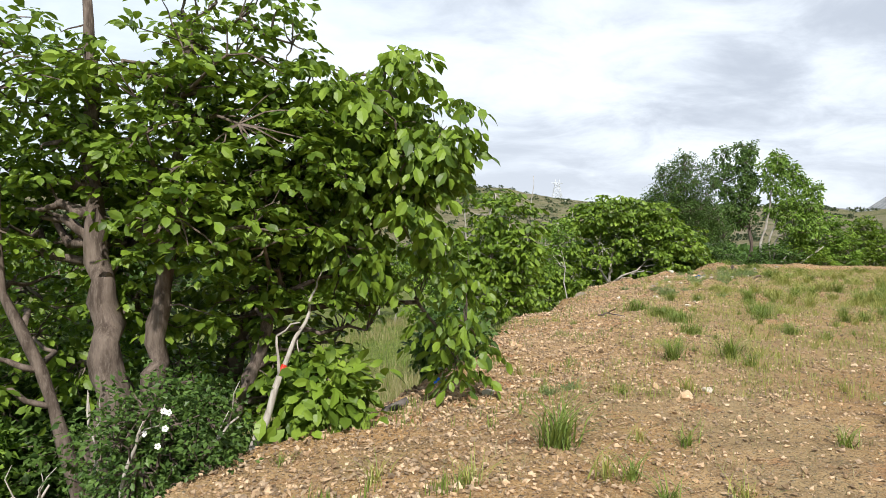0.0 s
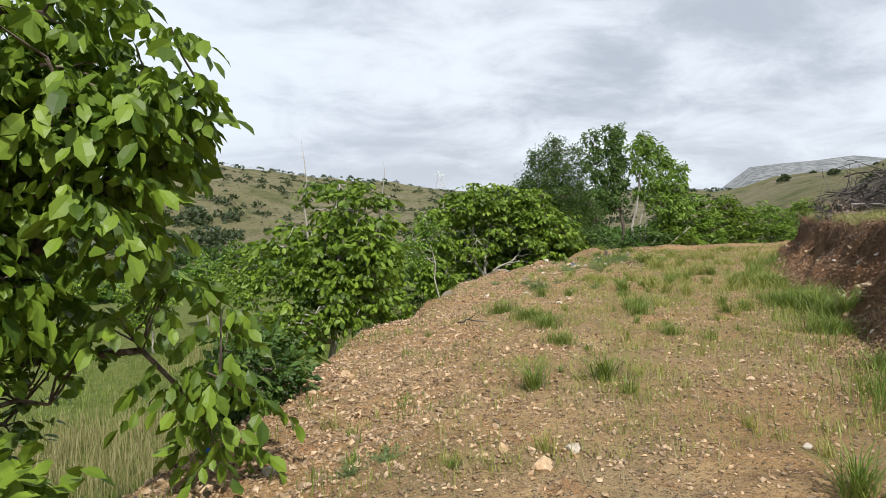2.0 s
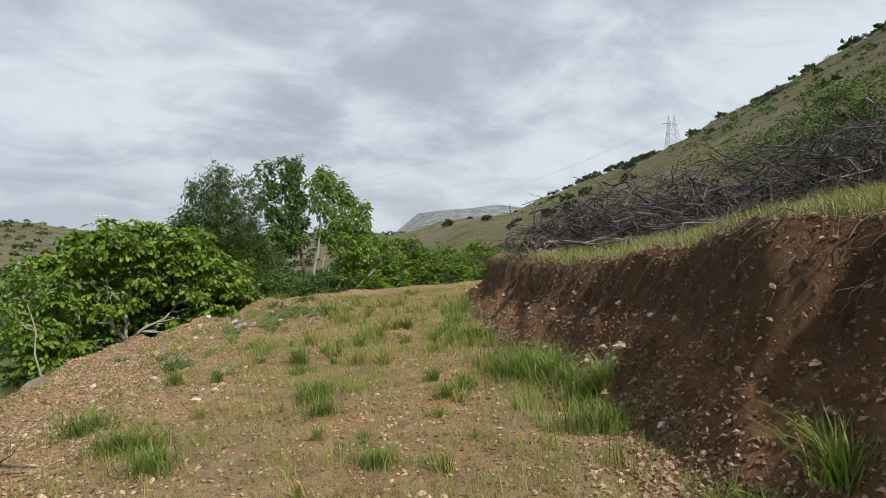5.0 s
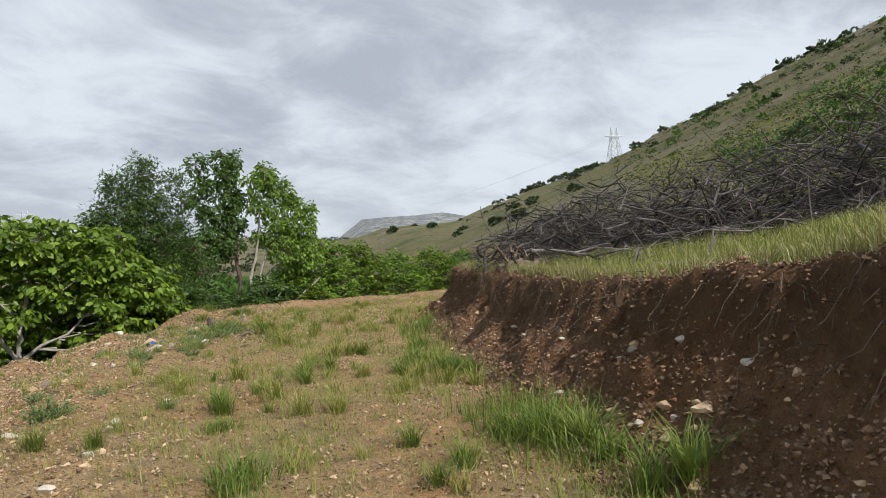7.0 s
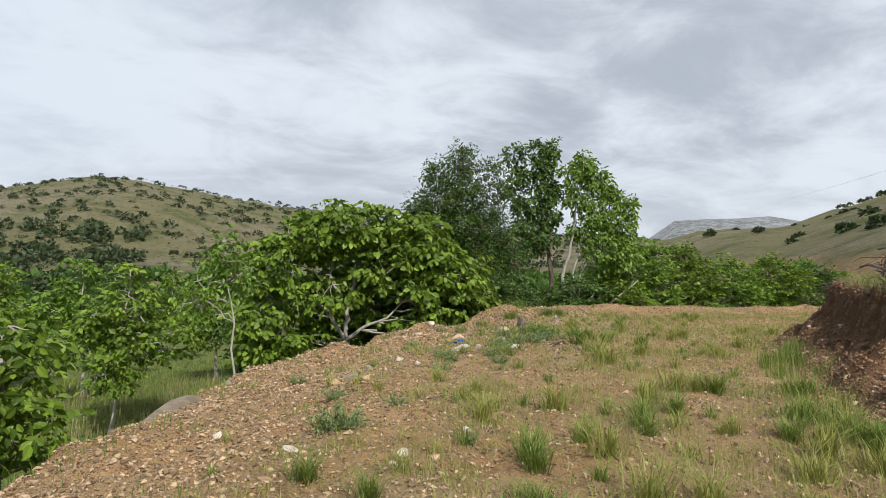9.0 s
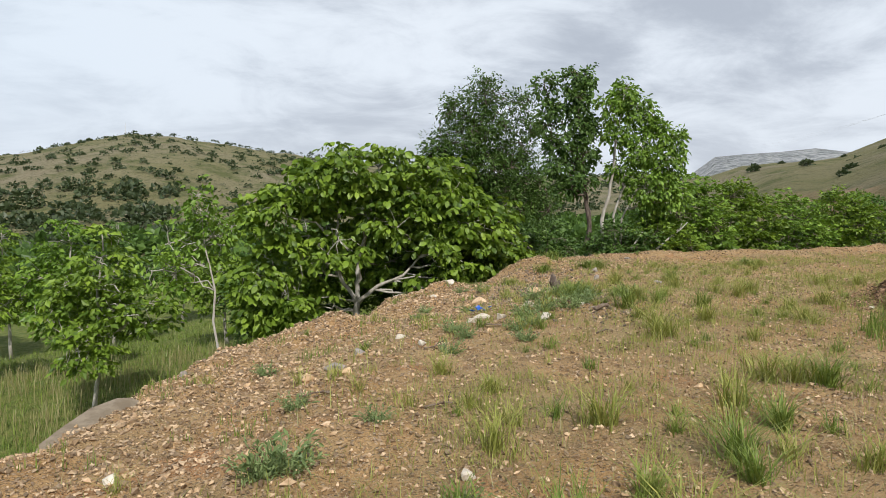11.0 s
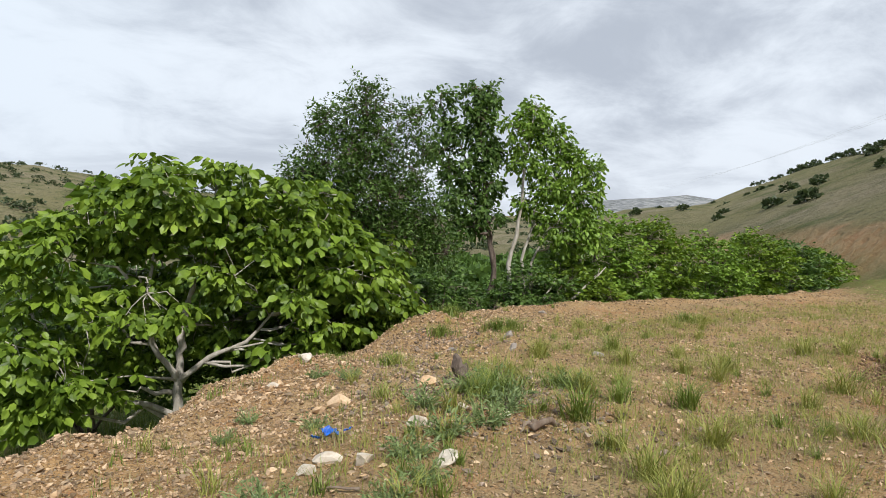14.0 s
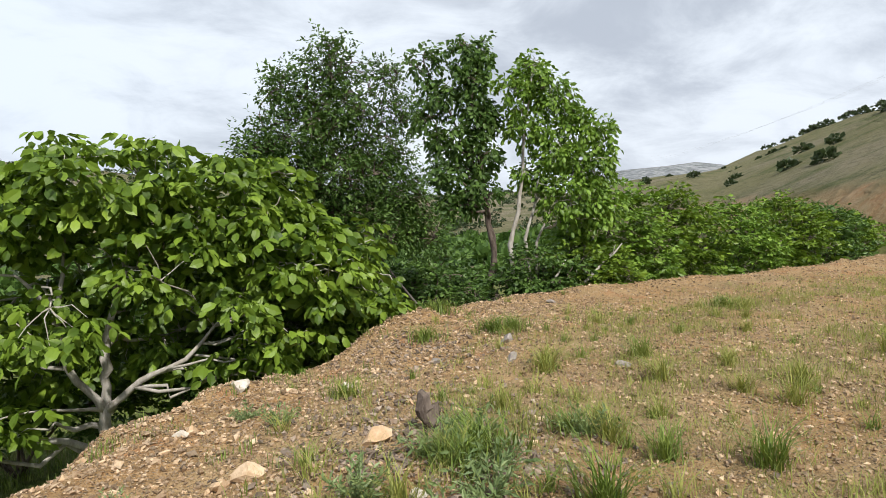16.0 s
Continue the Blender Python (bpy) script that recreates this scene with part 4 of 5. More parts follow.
def stick(name, label, pts, r0, r1, mat, seed, forks=2, category="branch"):
    """A lying or leaning piece of wood; its points are in the world."""
    rng = np.random.default_rng(seed)
    soup = Soup()
    base = np.array(pts[0], float)
    line = []
    for a, b in zip(pts[:-1], pts[1:]):
        seg = bend(np.array(a) - base, np.array(b) - base, rng, 0.04, 5)
        line += list(seg if not line else seg[1:])
    tube(soup, line, np.linspace(r0, r1, len(line)), 7)
    for k in range(forks):
        i = int(rng.integers(len(line) // 2, len(line) - 1))
        e = np.array(line[i]) + (np.array(line[-1]) - np.array(line[0])) * 0.22 + rng.normal(0, 0.09, 3) + np.array([0, 0, 0.05])
        tube(soup, bend(line[i], e, rng, 0.08, 4), np.linspace(r1 * 1.1, r1 * 0.4, 4), 4)
    ob = tagged(new(name, soup.mesh(name, mat, True)), label, category)
    ob.location = base
    return ob


def low_pts(places, lift=0.04):
    return [(x, y, gz(x, y) + lift + h) for x, y, h in places]


# the pale sapling with a red mark at the start
def marked_sapling():
    rng = np.random.default_rng(8)
    root = tagged(new("sapling"), "slender pale sapling trunk with red tape and a forked top", "sapling")
    root.location = on_ground(-1.68, 5.60, 0.04)
    soup = Soup()
    fork, top, end = np.array((0.23, 0.22, 0.81)), np.array((0.45, 0.43, 1.37)), np.array((0.57, 0.6, 1.88))
    trunk = bend((0, 0, 0), fork, rng, 0.015, 7)
    tube(soup, trunk, np.linspace(0.042, 0.028, 7), 9)
    tube(soup, bend(fork, top, rng, 0.03, 6), np.linspace(0.027, 0.014, 6), 7)
    tube(soup, bend(top, end, rng, 0.05, 6), np.linspace(0.014, 0.006, 6), 6)
    left = fork + np.array([-0.03, 0.0, 0.36])
    tube(soup, bend(fork, left, rng, 0.04, 5), np.linspace(0.018, 0.01, 5), 6)
    tube(soup, bend(left, left + np.array([0.2, 0.05, 0.12]), rng, 0.06, 4), np.linspace(0.011, 0.008, 4), 5)
    tube(soup, bend(fork * 0.4 + top * 0.6, fork * 0.8 + top * 0.2 + np.array([0.12, 0, 0.1]), rng, 0.08, 4), np.linspace(0.009, 0.006, 4), 5)
    tube(soup, [trunk[3], trunk[3] + np.array([-0.05, -0.02, 0.02])], [0.014, 0.008], 5)
    trunk_part = part("trunk", soup.mesh("trunk", PALEBARK, True), root)
    tape = Soup()
    tube(tape, [fork + (top - fork) * f for f in (0.05, 0.10, 0.17)], [0.029, 0.030, 0.027], 9)
    part("tape", tape.mesh("tape", RED, True), trunk_part, "red tape mark")


marked_sapling()
stick("dead_branch", "weathered grey-brown dead branch lying on the terrace edge", low_pts([(-0.35, 6.9, 0.02), (-0.75, 6.7, 0.05), (-1.1, 6.2, 0.08), (-1.45, 5.85, 0.02)]), 0.045, 0.02, DEADWOOD, 3, 4)
stick("dead_branch", "thin dry stick lying on the gravel", low_pts([(3.05, 12.6, 0.02), (3.2, 12.44, 0.07), (3.45, 12.2, 0.0)]), 0.016, 0.008, DEADWOOD, 4, 1)
stick("dead_branch", "dry stick leaning from the shrubs behind the edge", [(11.9, 29.4, 0.1), (11.2, 29.6, 1.35)], 0.035, 0.015, DEADWOOD, 7, 2)
stick("dead_branch", "dry stick leaning from the shrubs behind the edge", [(12.6, 29.7, 0.2), (11.5, 29.9, 1.7)], 0.03, 0.012, DEADWOOD, 9, 2)
stick("dead_branch", "pale dead branch among the shrubs", [(17.0, 30.9, 0.45), (18.3, 31.2, 1.3)], 0.04, 0.015, PALEBARK, 10, 3)
stick("dead_branch", "pale dead branch among the shrubs", [(16.0, 30.7, 0.5), (16.5, 30.9, 1.0)], 0.035, 0.015, PALEBARK, 12, 2)
def old_stump(x, y):
    """A weathered stub of trunk, split and hollow, with torn roots at its foot."""
    rng = np.random.default_rng(13)
    root = tagged(new("tree_stump"), "small weathered split stump standing among the weeds", "stump")
    root.location = on_ground(x, y, 0.05)
    soup = Soup()
    tube(soup, bend((0.05, 0, 0), (-0.06, 0.02, 0.36), rng, 0.04, 8), [0.085, 0.075, 0.07, 0.075, 0.07, 0.06, 0.045, 0.02], 12, 0.7)
    tube(soup, bend((0.07, 0.01, 0.02), (0.06, 0, 0.26), rng, 0.05, 6), [0.05, 0.045, 0.04, 0.035, 0.03, 0.012], 9, 0.7)
    part("stub", soup.mesh("stub", BARK), root)
    for k in range(7):
        a = k * 0.9 + rng.uniform(0, 0.5)
        torn = Soup()
        tube(torn, bend((0, 0, 0.05), (math.cos(a) * 0.3, math.sin(a) * 0.25, rng.uniform(-0.02, 0.06)), rng, 0.12, 6), np.linspace(0.016, 0.004, 6), 5)
        part("torn_root", torn.mesh("torn_root", ROOT), root)


old_stump(10.08, 22.45)
stick("bark_curl", "dark curled piece of bark on the rubble", low_pts([(9.93, 20.62, 0.0), (10.0, 20.6, 0.05), (10.09, 20.6, 0.06), (10.14, 20.62, 0.01)], 0.02), 0.035, 0.022, ROOT, 14, 0, "bark")
for k, (x, y, a) in enumerate([(9.55, 22.0, 0.5), (9.45, 21.9, 1.1), (9.7, 21.85, 2.2), (9.6, 22.15, 2.8), (7.2, 19.3, 0.3), (8.3, 19.9, 2.6), (6.8, 17.2, 0.1), (6.1, 17.9, 2.9), (9.3, 19.3, 0.4)]):
    stick("dry_stick", "short dry stick lying on the rubble", low_pts([(x, y, 0.0), (x + 0.16 * math.cos(a), y + 0.16 * math.sin(a), 0.02), (x + 0.3 * math.cos(a), y + 0.3 * math.sin(a), 0.0)], 0.02), 0.011, 0.005, ROOT, 80 + k, 1)
stick("dead_branch", "long pale cut branch sticking out over the grass", low_pts([(13.2, 14.0, 0.12), (14.8, 13.2, 0.22), (16.4, 13.6, 0.7)]), 0.008, 0.014, DEADWOOD, 15, 2)
stick("dead_branch", "dark root hanging out of the cut bank", [(9.9, 11.2, 0.95), (9.55, 10.7, 0.9), (9.5, 10.3, 1.02)], 0.03, 0.015, ROOT, 16, 1)

for k, (x, y, dx, h) in enumerate([(-2.35, 4.7, 0.15, 0.9), (-2.75, 4.5, -0.3, 0.8), (-3.15, 4.7, 0.25, 1.0), (-2.0, 5.2, 0.35, 0.7), (-2.55, 4.95, -0.2, 1.3), (-3.4, 5.0, -0.25, 1.5)]):
    z = gz(x, y) - 0.03
    stick("dead_sapling", "thin pale dead sapling standing by the old tree", [(x, y, z), (x + dx * 0.4, y, z + h * 0.6), (x + dx, y + 0.1, z + h)], 0.022, 0.008, PALEBARK, 40 + k, 2)

# ---- shrubs round the old tree, on the bank ----
bush("rose_bush", "low wild rose bush with small dark leaves", -2.25, 5.0, [(0, 0, 0.6, 0.55, 0.45, 0.55), (0.15, 0.4, 0.5, 0.4, 0.4, 0.45), (0.3, 0.1, 0.35, 0.4, 0.35, 0.35), (0.0, 0.8, 0.6, 0.4, 0.5, 0.55)], 700, DARKLEAF, 0.055, 61, category="rose bush")
bush("walnut_shoots", "low shoots with broad fresh leaves beside the sapling", -1.15, 6.1, [(0, 0, 0.42, 0.26, 0.26, 0.3), (0.2, 0.1, 0.25, 0.22, 0.22, 0.2)], 60, WALNUT, 0.15, 62, droop=1.0, fine=True)
bush("shrub", "leafy undergrowth at the foot of the old tree", -3.6, 4.6, [(0, 0, 0.45, 0.6, 0.4, 0.45), (0.5, 0.1, 0.3, 0.4, 0.35, 0.3)], 260, BRIGHTLEAF, 0.10, 63, fine=True)
bush("shrub", "leafy dark undergrowth below the terrace edge", -3.2, 7.0, [(0, 0, 0.8, 1.0, 0.6, 0.7), (-1.1, -0.3, 0.9, 0.8, 0.6, 0.8)], 500, DARKLEAF, 0.10, 64)
bush("shrub", "tall dark shrub behind the old tree", -3.9, 7.6, [(0, 0, 1.6, 1.0, 0.7, 1.0), (0.9, 0.2, 1.1, 0.8, 0.6, 0.8), (-1.2, -0.5, 1.5, 0.9, 0.7, 1.0)], 520, DARKLEAF, 0.11, 68)
bush("shrub", "tall dark shrub behind the old tree", -5.2, 6.2, [(0, 0, 1.6, 0.9, 0.8, 1.0), (0.8, -0.6, 0.9, 0.8, 0.6, 0.8)], 420, BRIGHTLEAF, 0.11, 69)
bush("shrub", "leafy undergrowth hanging over the terrace edge", 0.1, 9.6, [(0, 0, 0.7, 0.45, 0.7, 0.4)], 120, DARKLEAF, 0.12, 65)
for k, (x, y, top, wide) in enumerate([(-3.9, 8.6, 1.5, 1.2), (-4.9, 8.0, 1.7, 1.3), (-6.3, 7.0, 1.9, 1.3)  ]):
    H = top - gz(x, y)
    bush("shrub", "tall dense shrub below the terrace behind the old tree", x, y, [(0, 0, H * 0.7, wide * 0.8, 0.8, H * 0.28), (-wide * 0.6, 0.2, H * 0.45, wide * 0.6, 0.7, H * 0.32), (wide * 0.6, 0, H * 0.5, wide * 0.6, 0.7, H * 0.32)], 260,
         BRIGHTLEAF if k % 2 else DARKLEAF, 0.12, 160 + k)
bush("thorn_bush", "dark green thorny shrub behind the brush pile", 19.8, 12.2, [(0, 0, 1.9, 1.2, 1.0, 1.0), (0.3, -2.0, 2.3, 1.3, 1.2, 1.3), (-0.3, 1.6, 1.2, 1.0, 0.9, 0.7), (0.5, -4.0, 2.4, 1.3, 1.2, 1.3)], 900, DARKLEAF, 0.08, 66, category="bush")
bush("shrub", "small bright yellow-green shrub on the hillside", 27.0, 20.1, [(0, 0, 1.0, 1.0, 0.8, 0.7), (1.0, 0, 0.9, 0.8, 0.7, 0.6)], 420, BRIGHTLEAF, 0.11, 67)
for k, (x, y, s) in enumerate([(47, 56, 0.9), (55, 62, 0.6), (45, 45, 0.6), (60, 66, 0.9), (40, 47, 0.6), (50, 58.5, 0.5)]):
    bush("shrub", "green shrub beside the track cut into the hillside", x, y, [(0, 0, 1.1 * s, 1.5 * s, 1.2 * s, 1.0 * s), (1.4 * s, 0, 0.9 * s, 1.0 * s, 0.9 * s, 0.8 * s)], 130, BRIGHTLEAF if k % 2 else DARKLEAF, 0.2, 80 + k, "shrubs by the track")


def rose_flower():
    soup = Soup()
    for k in range(5):
        a = 2 * math.pi * k / 5
        c, s = math.cos(a), math.sin(a)
        q = [(0.004, 0, 0), (0.02, 0.016, 0.008), (0.038, 0.012, 0.012), (0.038, -0.012, 0.012), (0.02, -0.016, 0.008)]
        soup.add([(x * c - y * s, x * s + y * c, z) for x, y, z in q], [(0, 1, 2, 3, 4)])
    return soup.mesh("rose_flower", PETAL)


FLOWER = rose_flower()
rngf = np.random.default_rng(4)
for x, y, z in [(-1.96, 4.58, 0.24), (-1.92, 4.58, 0.23), (-1.94, 4.56, 0.12), (-2.08, 4.56, 0.08), (-1.98, 4.54, 0.0)]:
    ob = tagged(new("rose_flower", FLOWER), "white open wild rose flower on the bush", "flower", "flowers of the rose bush")
    ob.matrix_world = pose(x, y, z - 0.02, 70, 0, rngf.uniform(-30, 30)) @ Matrix.Scale(0.6, 4)


# ---- stones ----
def place_stone(me, x, y, s, turn, label, group, sink=0.35):
    ob = tagged(new("stone", me), label, "stone", group)
    ob.matrix_world = Matrix.Translation((x, y, gz(x, y) + s * (0.55 - sink) * 0.6)) @ pose(0, 0, 0, turn * 7 % 30 - 15, turn * 3 % 24 - 12, turn) @ Matrix.Scale(s * 0.85, 4)
    return ob


WHITE_STONES = [stone_mesh("stone", 1.0, PALESTONE, k) for k in range(4)]
TAN_STONES = [stone_mesh("stone", 1.0, STONE, 10 + k) for k in range(6)]
GREY_STONES = [stone_mesh("stone", 1.0, GREYSTONE, 20 + k) for k in range(4)]
rng1 = np.random.default_rng(12)
for k, (x, y, s) in enumerate([(8.9, 25.25, 0.17), (8.06, 20.46, 0.10), (8.24, 20.57, 0.13), (8.47, 20.42, 0.12), (8.99, 20.13, 0.14), (7.25, 19.67, 0.09), (7.05, 20.12, 0.10), (5.09, 13.38, 0.09), (5.53, 14.14, 0.08), (5.96, 15.07, 0.06),
                               (5.21, 15.76, 0.09), (6.09, 15.36, 0.08), (6.81, 15.89, 0.08), (4.58, 16.82, 0.08), (4.17, 6.02, 0.06), (0.52, 7.12, 0.11), (2.6, 6.29, 0.08), (9.06, 21.02, 0.13), (8.31, 24.14, 0.10), (9.59, 21.28, 0.10), (9.91, 21.02, 0.07), (9.94, 24.6, 0.13)]):
    place_stone(WHITE_STONES[k % 4], x, y, s, k * 67, "pale broken stone lying on the rubble", "pale stones", 0.2)
for k, (x, y, s) in enumerate([(12.24, 25.48, 0.16), (11.93, 24.71, 0.15), (12.85, 23.86, 0.17), (11.31, 25.59, 0.11), (6.51, 19.52, 0.13), (4.54, 19.97, 0.11), (14.9, 28.9, 0.16), (6.2, 19.0, 0.15)]):
    place_stone(GREY_STONES[k % 4], x, y, s, k * 51, "grey stone half sunk in the gravel", "grey stones")
for k, (x, y, s) in enumerate([(8.79, 22.54, 0.17), (8.59, 22.67, 0.13), (9.63, 22.38, 0.17), (8.39, 24.18, 0.11), (9.99, 24.55, 0.12), (8.45, 10.09, 0.14), (8.39, 10.35, 0.08), (7.95, 9.93, 0.07), (8.71, 10.53, 0.09), (2.33, 6.07, 0.11), (0.75, 9.36, 0.12), (2.15, 6.44, 0.08),
                               (1.14, 10.23, 0.12), (2.32, 6.33, 0.07), (0.07, 6.97, 0.10), (2.85, 12.3, 0.10), (5.33, 8.41, 0.07), (5.9, 18.6, 0.14), (6.3, 18.5, 0.10)]):
    place_stone(TAN_STONES[k % 6], x, y, s, k * 83, "brownish broken stone on the sandy earth", "brown stones")
slab = tagged(new("slab", stone_mesh("slab", 1.0, grain_material("slab_rock", (0.20, 0.16, 0.115), (0.29, 0.24, 0.18), 6.0, stretch=(1, 1, 1), c=(0.2, 0.16, 0.12)), 33, 0.3)), "flat grey-brown rock slab on the terrace edge", "rock")
slab.matrix_world = Matrix.Translation((4.0, 18.55, gz(4.0, 18.55) - 0.02)) @ pose(0, 0, 0, 12, -6, 68) @ Matrix.Diagonal((0.62, 0.26, 0.34, 1))
n = 0
while n < 150:
    x, y = rng1.uniform(-1.2, 15), rng1.uniform(3.5, 29.5)
    _, cov, d, b, out = ground(np.array([x]), np.array([y]))
    if d[0] < 0.15 or b[0] > 0.7 or (d[0] > 3.5 and b[0] < -0.8 and rng1.uniform() < 0.75):
        continue
    s = rng1.uniform(0.028, 0.06) * (1.35 if rng1.uniform() < 0.15 else 1)
    place_stone(TAN_STONES[int(rng1.integers(0, 6))], x, y, s, rng1.uniform(0, 360), "small broken stone lying on the gravel", "loose small stones")
    n += 1


def scatter(n, rng, x0, x1, y0, y1, keep):
    """Random places that pass keep(covers, d, b, out), a chance from 0 to 1."""
    got = []
    total = 0
    while total < n:
        x, y = rng.uniform(x0, x1, n * 2), rng.uniform(y0, y1, n * 2)
        z, cov, d, b, out = ground(x, y)
        ok = rng.uniform(0, 1, n * 2) < keep(x, y, cov, d, b, out)
        got.append(np.stack([x, y, z], 1)[ok])
        total += int(ok.sum())
        if not ok.any():
            break
    return np.concatenate(got)[:n]


def gravel(name, label, n, rng, region, keep, lo, hi, mat):
    pos = scatter(n, rng, *region, keep)
    n = len(pos)
    octa = np.array([[1, 0, 0], [0, 1, 0], [-1, 0, 0], [0, -1, 0], [0, 0, 1], [0.3, 0.2, -1]], float)
    F = [(0, 1, 4), (1, 2, 4), (2, 3, 4), (3, 0, 4), (1, 0, 5), (2, 1, 5), (3, 2, 5), (0, 3, 5)]
    s = (lo + (hi - lo) * rng.uniform(0, 1, n) ** 2.6)[:, None, None]
    v = octa[None] * rng.uniform(0.5, 1.2, (n, 6, 3)) * np.array([1.1, 0.85, 0.6])
    e1 = unit(rng.normal(0, 1, (n, 3)))
    e2 = unit(np.cross(e1, rng.normal(0, 1, (n, 3))))
    e3 = np.cross(e1, e2)
    v = v[..., 0:1] * e1[:, None] + v[..., 1:2] * e2[:, None] + v[..., 2:3] * e3[:, None]
    v[..., 2] *= 0.75
    v = v * s + pos[:, None] + np.array([0, 0, 0.35]) * s
    faces = [f for t in F for f in (np.arange(n)[:, None] * 6 + np.array(t)[None]).tolist()]
    tagged(new(name, mesh_of(name, v.reshape(-1, 3), faces, mat)), label, "gravel", kind="stuff")


rng2 = np.random.default_rng(21)
for k, (x, y, z) in enumerate(scatter(70, rng2, 6, 15, 6.5, 21, lambda x, y, c, d, b, out: np.where((b > -0.4) & (b < 0.62), 0.9, 0))):
    place_stone((TAN_STONES + WHITE_STONES)[k % 10], x, y, rng2.uniform(0.03, 0.085), k * 41.0, "broken stone on the loose earth below the cut bank", "stones below the bank")
gravel("gravel", "loose tan and pale gravel strewn over the terrace", 120000, rng2, (-2.2, 16, 3.2, 31),
       lambda x, y, c, d, b, out: np.where((d > -1.2) & (b < 0.1), 0.35 + 0.65 * step(4.0, 1.0, d) + 0.3 * (ripple(x, y, 2.2) > 0.2), 0), 0.008, 0.034, STONE)
gravel("far_gravel", "pale gravel at the far end of the terrace", 15000, rng2, (12, 32, 22, 34), lambda x, y, c, d, b, out: np.where((d > -0.3) & (b < 0.1), 0.9, 0), 0.012, 0.045, STONE)
gravel("coarse_gravel", "coarse angular gravel along the terrace edge", 9000, rng2, (-2.2, 14, 3.2, 30), lambda x, y, c, d, b, out: np.where((d > -0.8) & (d < 3.0) & (b < 0), 0.9 * step(3.0, 0.8, d) * (0.4 + 0.6 * (ripple(x, y, 2.2) > 0)), 0), 0.018, 0.055, STONE)
gravel("bank_rubble", "brown clods and small stones on the cut bank", 42000, rng2, (5, 17, 5, 23),
       lambda x, y, c, d, b, out: np.where((b > -0.5) & (b < 1.0), 0.9 - 0.5 * step(0.3, 0.9, b), 0), 0.008, 0.036, CLOD)

gravel("foot_scree", "pale broken stones gathered along the foot of the bank", 2600, rng2, (5, 16, 5, 22),
       lambda x, y, c, d, b, out: np.where((b > -0.45) & (b < 0.25), 0.25 + 0.75 * (ripple(x, y, 2.4) > 0.1), 0), 0.008, 0.04, CLOD)
gravel("rubble_heap", "grey and brown rubble heaped among the weeds", 2600, rng2, (7.5, 12.5, 19.5, 27),
       lambda x, y, c, d, b, out: np.exp(-((x - 10.0) / 0.9) ** 2 - ((y - 21.9) / 1.4) ** 2) + 0.5 * np.exp(-((x - 11.2) / 0.8) ** 2 - ((y - 26.4) / 1.3) ** 2), 0.012, 0.055, grain_material("rubble", (0.25, 0.18, 0.13), (0.42, 0.34, 0.27), 8.0, stretch=(1, 1, 1), per_piece=True, c=(0.30, 0.25, 0.22)))

# ---- grass ----
def tuft_mesh(n, h, wide, seed, mat, width=0.011):
    rng = np.random.default_rng(seed)
    r = np.minimum(np.abs(rng.normal(0, wide, n)), 1.9 * wide)
    a = rng.uniform(0, 6.28, n)
    pos = np.stack([r * np.cos(a), r * np.sin(a), np.full(n, -0.02)], 1)
    return grass_mesh("grass_tuft", pos, h * rng.uniform(0.45, 1.0, n), rng.uniform(0.2, 1.7, n), rng.uniform(0.6, 1.2, n) * width, mat, rng)


TALL = [tuft_mesh(130, 0.42, 0.075, k, BLADE) for k in range(3)]
WIDE = [tuft_mesh(220, 0.30, 0.17, 5 + k, BLADE) for k in range(3)]
SMALL = [tuft_mesh(45, 0.20, 0.05, 10 + k, BLADE, 0.008) for k in range(3)] + [tuft_mesh(40, 0.24, 0.06, 14 + k, YELLOWBLADE, 0.008) for k in range(3)]


def weed_mesh(seed):
    """A low weed: thin stems from one root, with narrow leaves along them."""
    rng = np.random.default_rng(seed)
    soup, pos, way = Soup(), [], []
    for k in range(26):
        a, lean, L = rng.uniform(0, 6.28), rng.uniform(0.5, 3.0), rng.uniform(0.10, 0.24)
        out = np.array([math.cos(a) * lean, math.sin(a) * lean, 1.0])
        end = out / np.linalg.norm(out) * L
        line = bend((0, 0, -0.02), end, rng, 0.06, 5)
        tube(soup, line, np.linspace(0.004, 0.002, 5), 3)
        for i in range(11):
            f = 0.15 + 0.85 * (i + 1) / 11
            pos.append(line[0] + (line[-1] - line[0]) * f)
            way.append(end / L * 0.7 + rng.normal(0, 0.6, 3))
    leaves = leaves_mesh("weed", np.array(pos), np.array(way), rng.uniform(0.025, 0.06, len(pos)), GREYLEAF, rng, 0.6, False)
    me = soup.mesh("weed_stems", GREYLEAF)
    bm = bmesh.new()
    bm.from_mesh(leaves)
    bm.from_mesh(me)
    bm.to_mesh(leaves)
    bm.free()
    bpy.data.meshes.remove(me)
    return leaves


WEED = [weed_mesh(20 + k) for k in range(3)]


def put_tuft(meshes, k, x, y, s, label, group, name="grass_tuft", category="grass tuft"):
    ob = tagged(new(name, meshes[k % len(meshes)]), label, category, group)
    ob.matrix_world = Matrix.Translation((x, y, gz(x, y))) @ pose(0, 0, 0, 0, 0, k * 77.0) @ Matrix.Scale(s, 4)


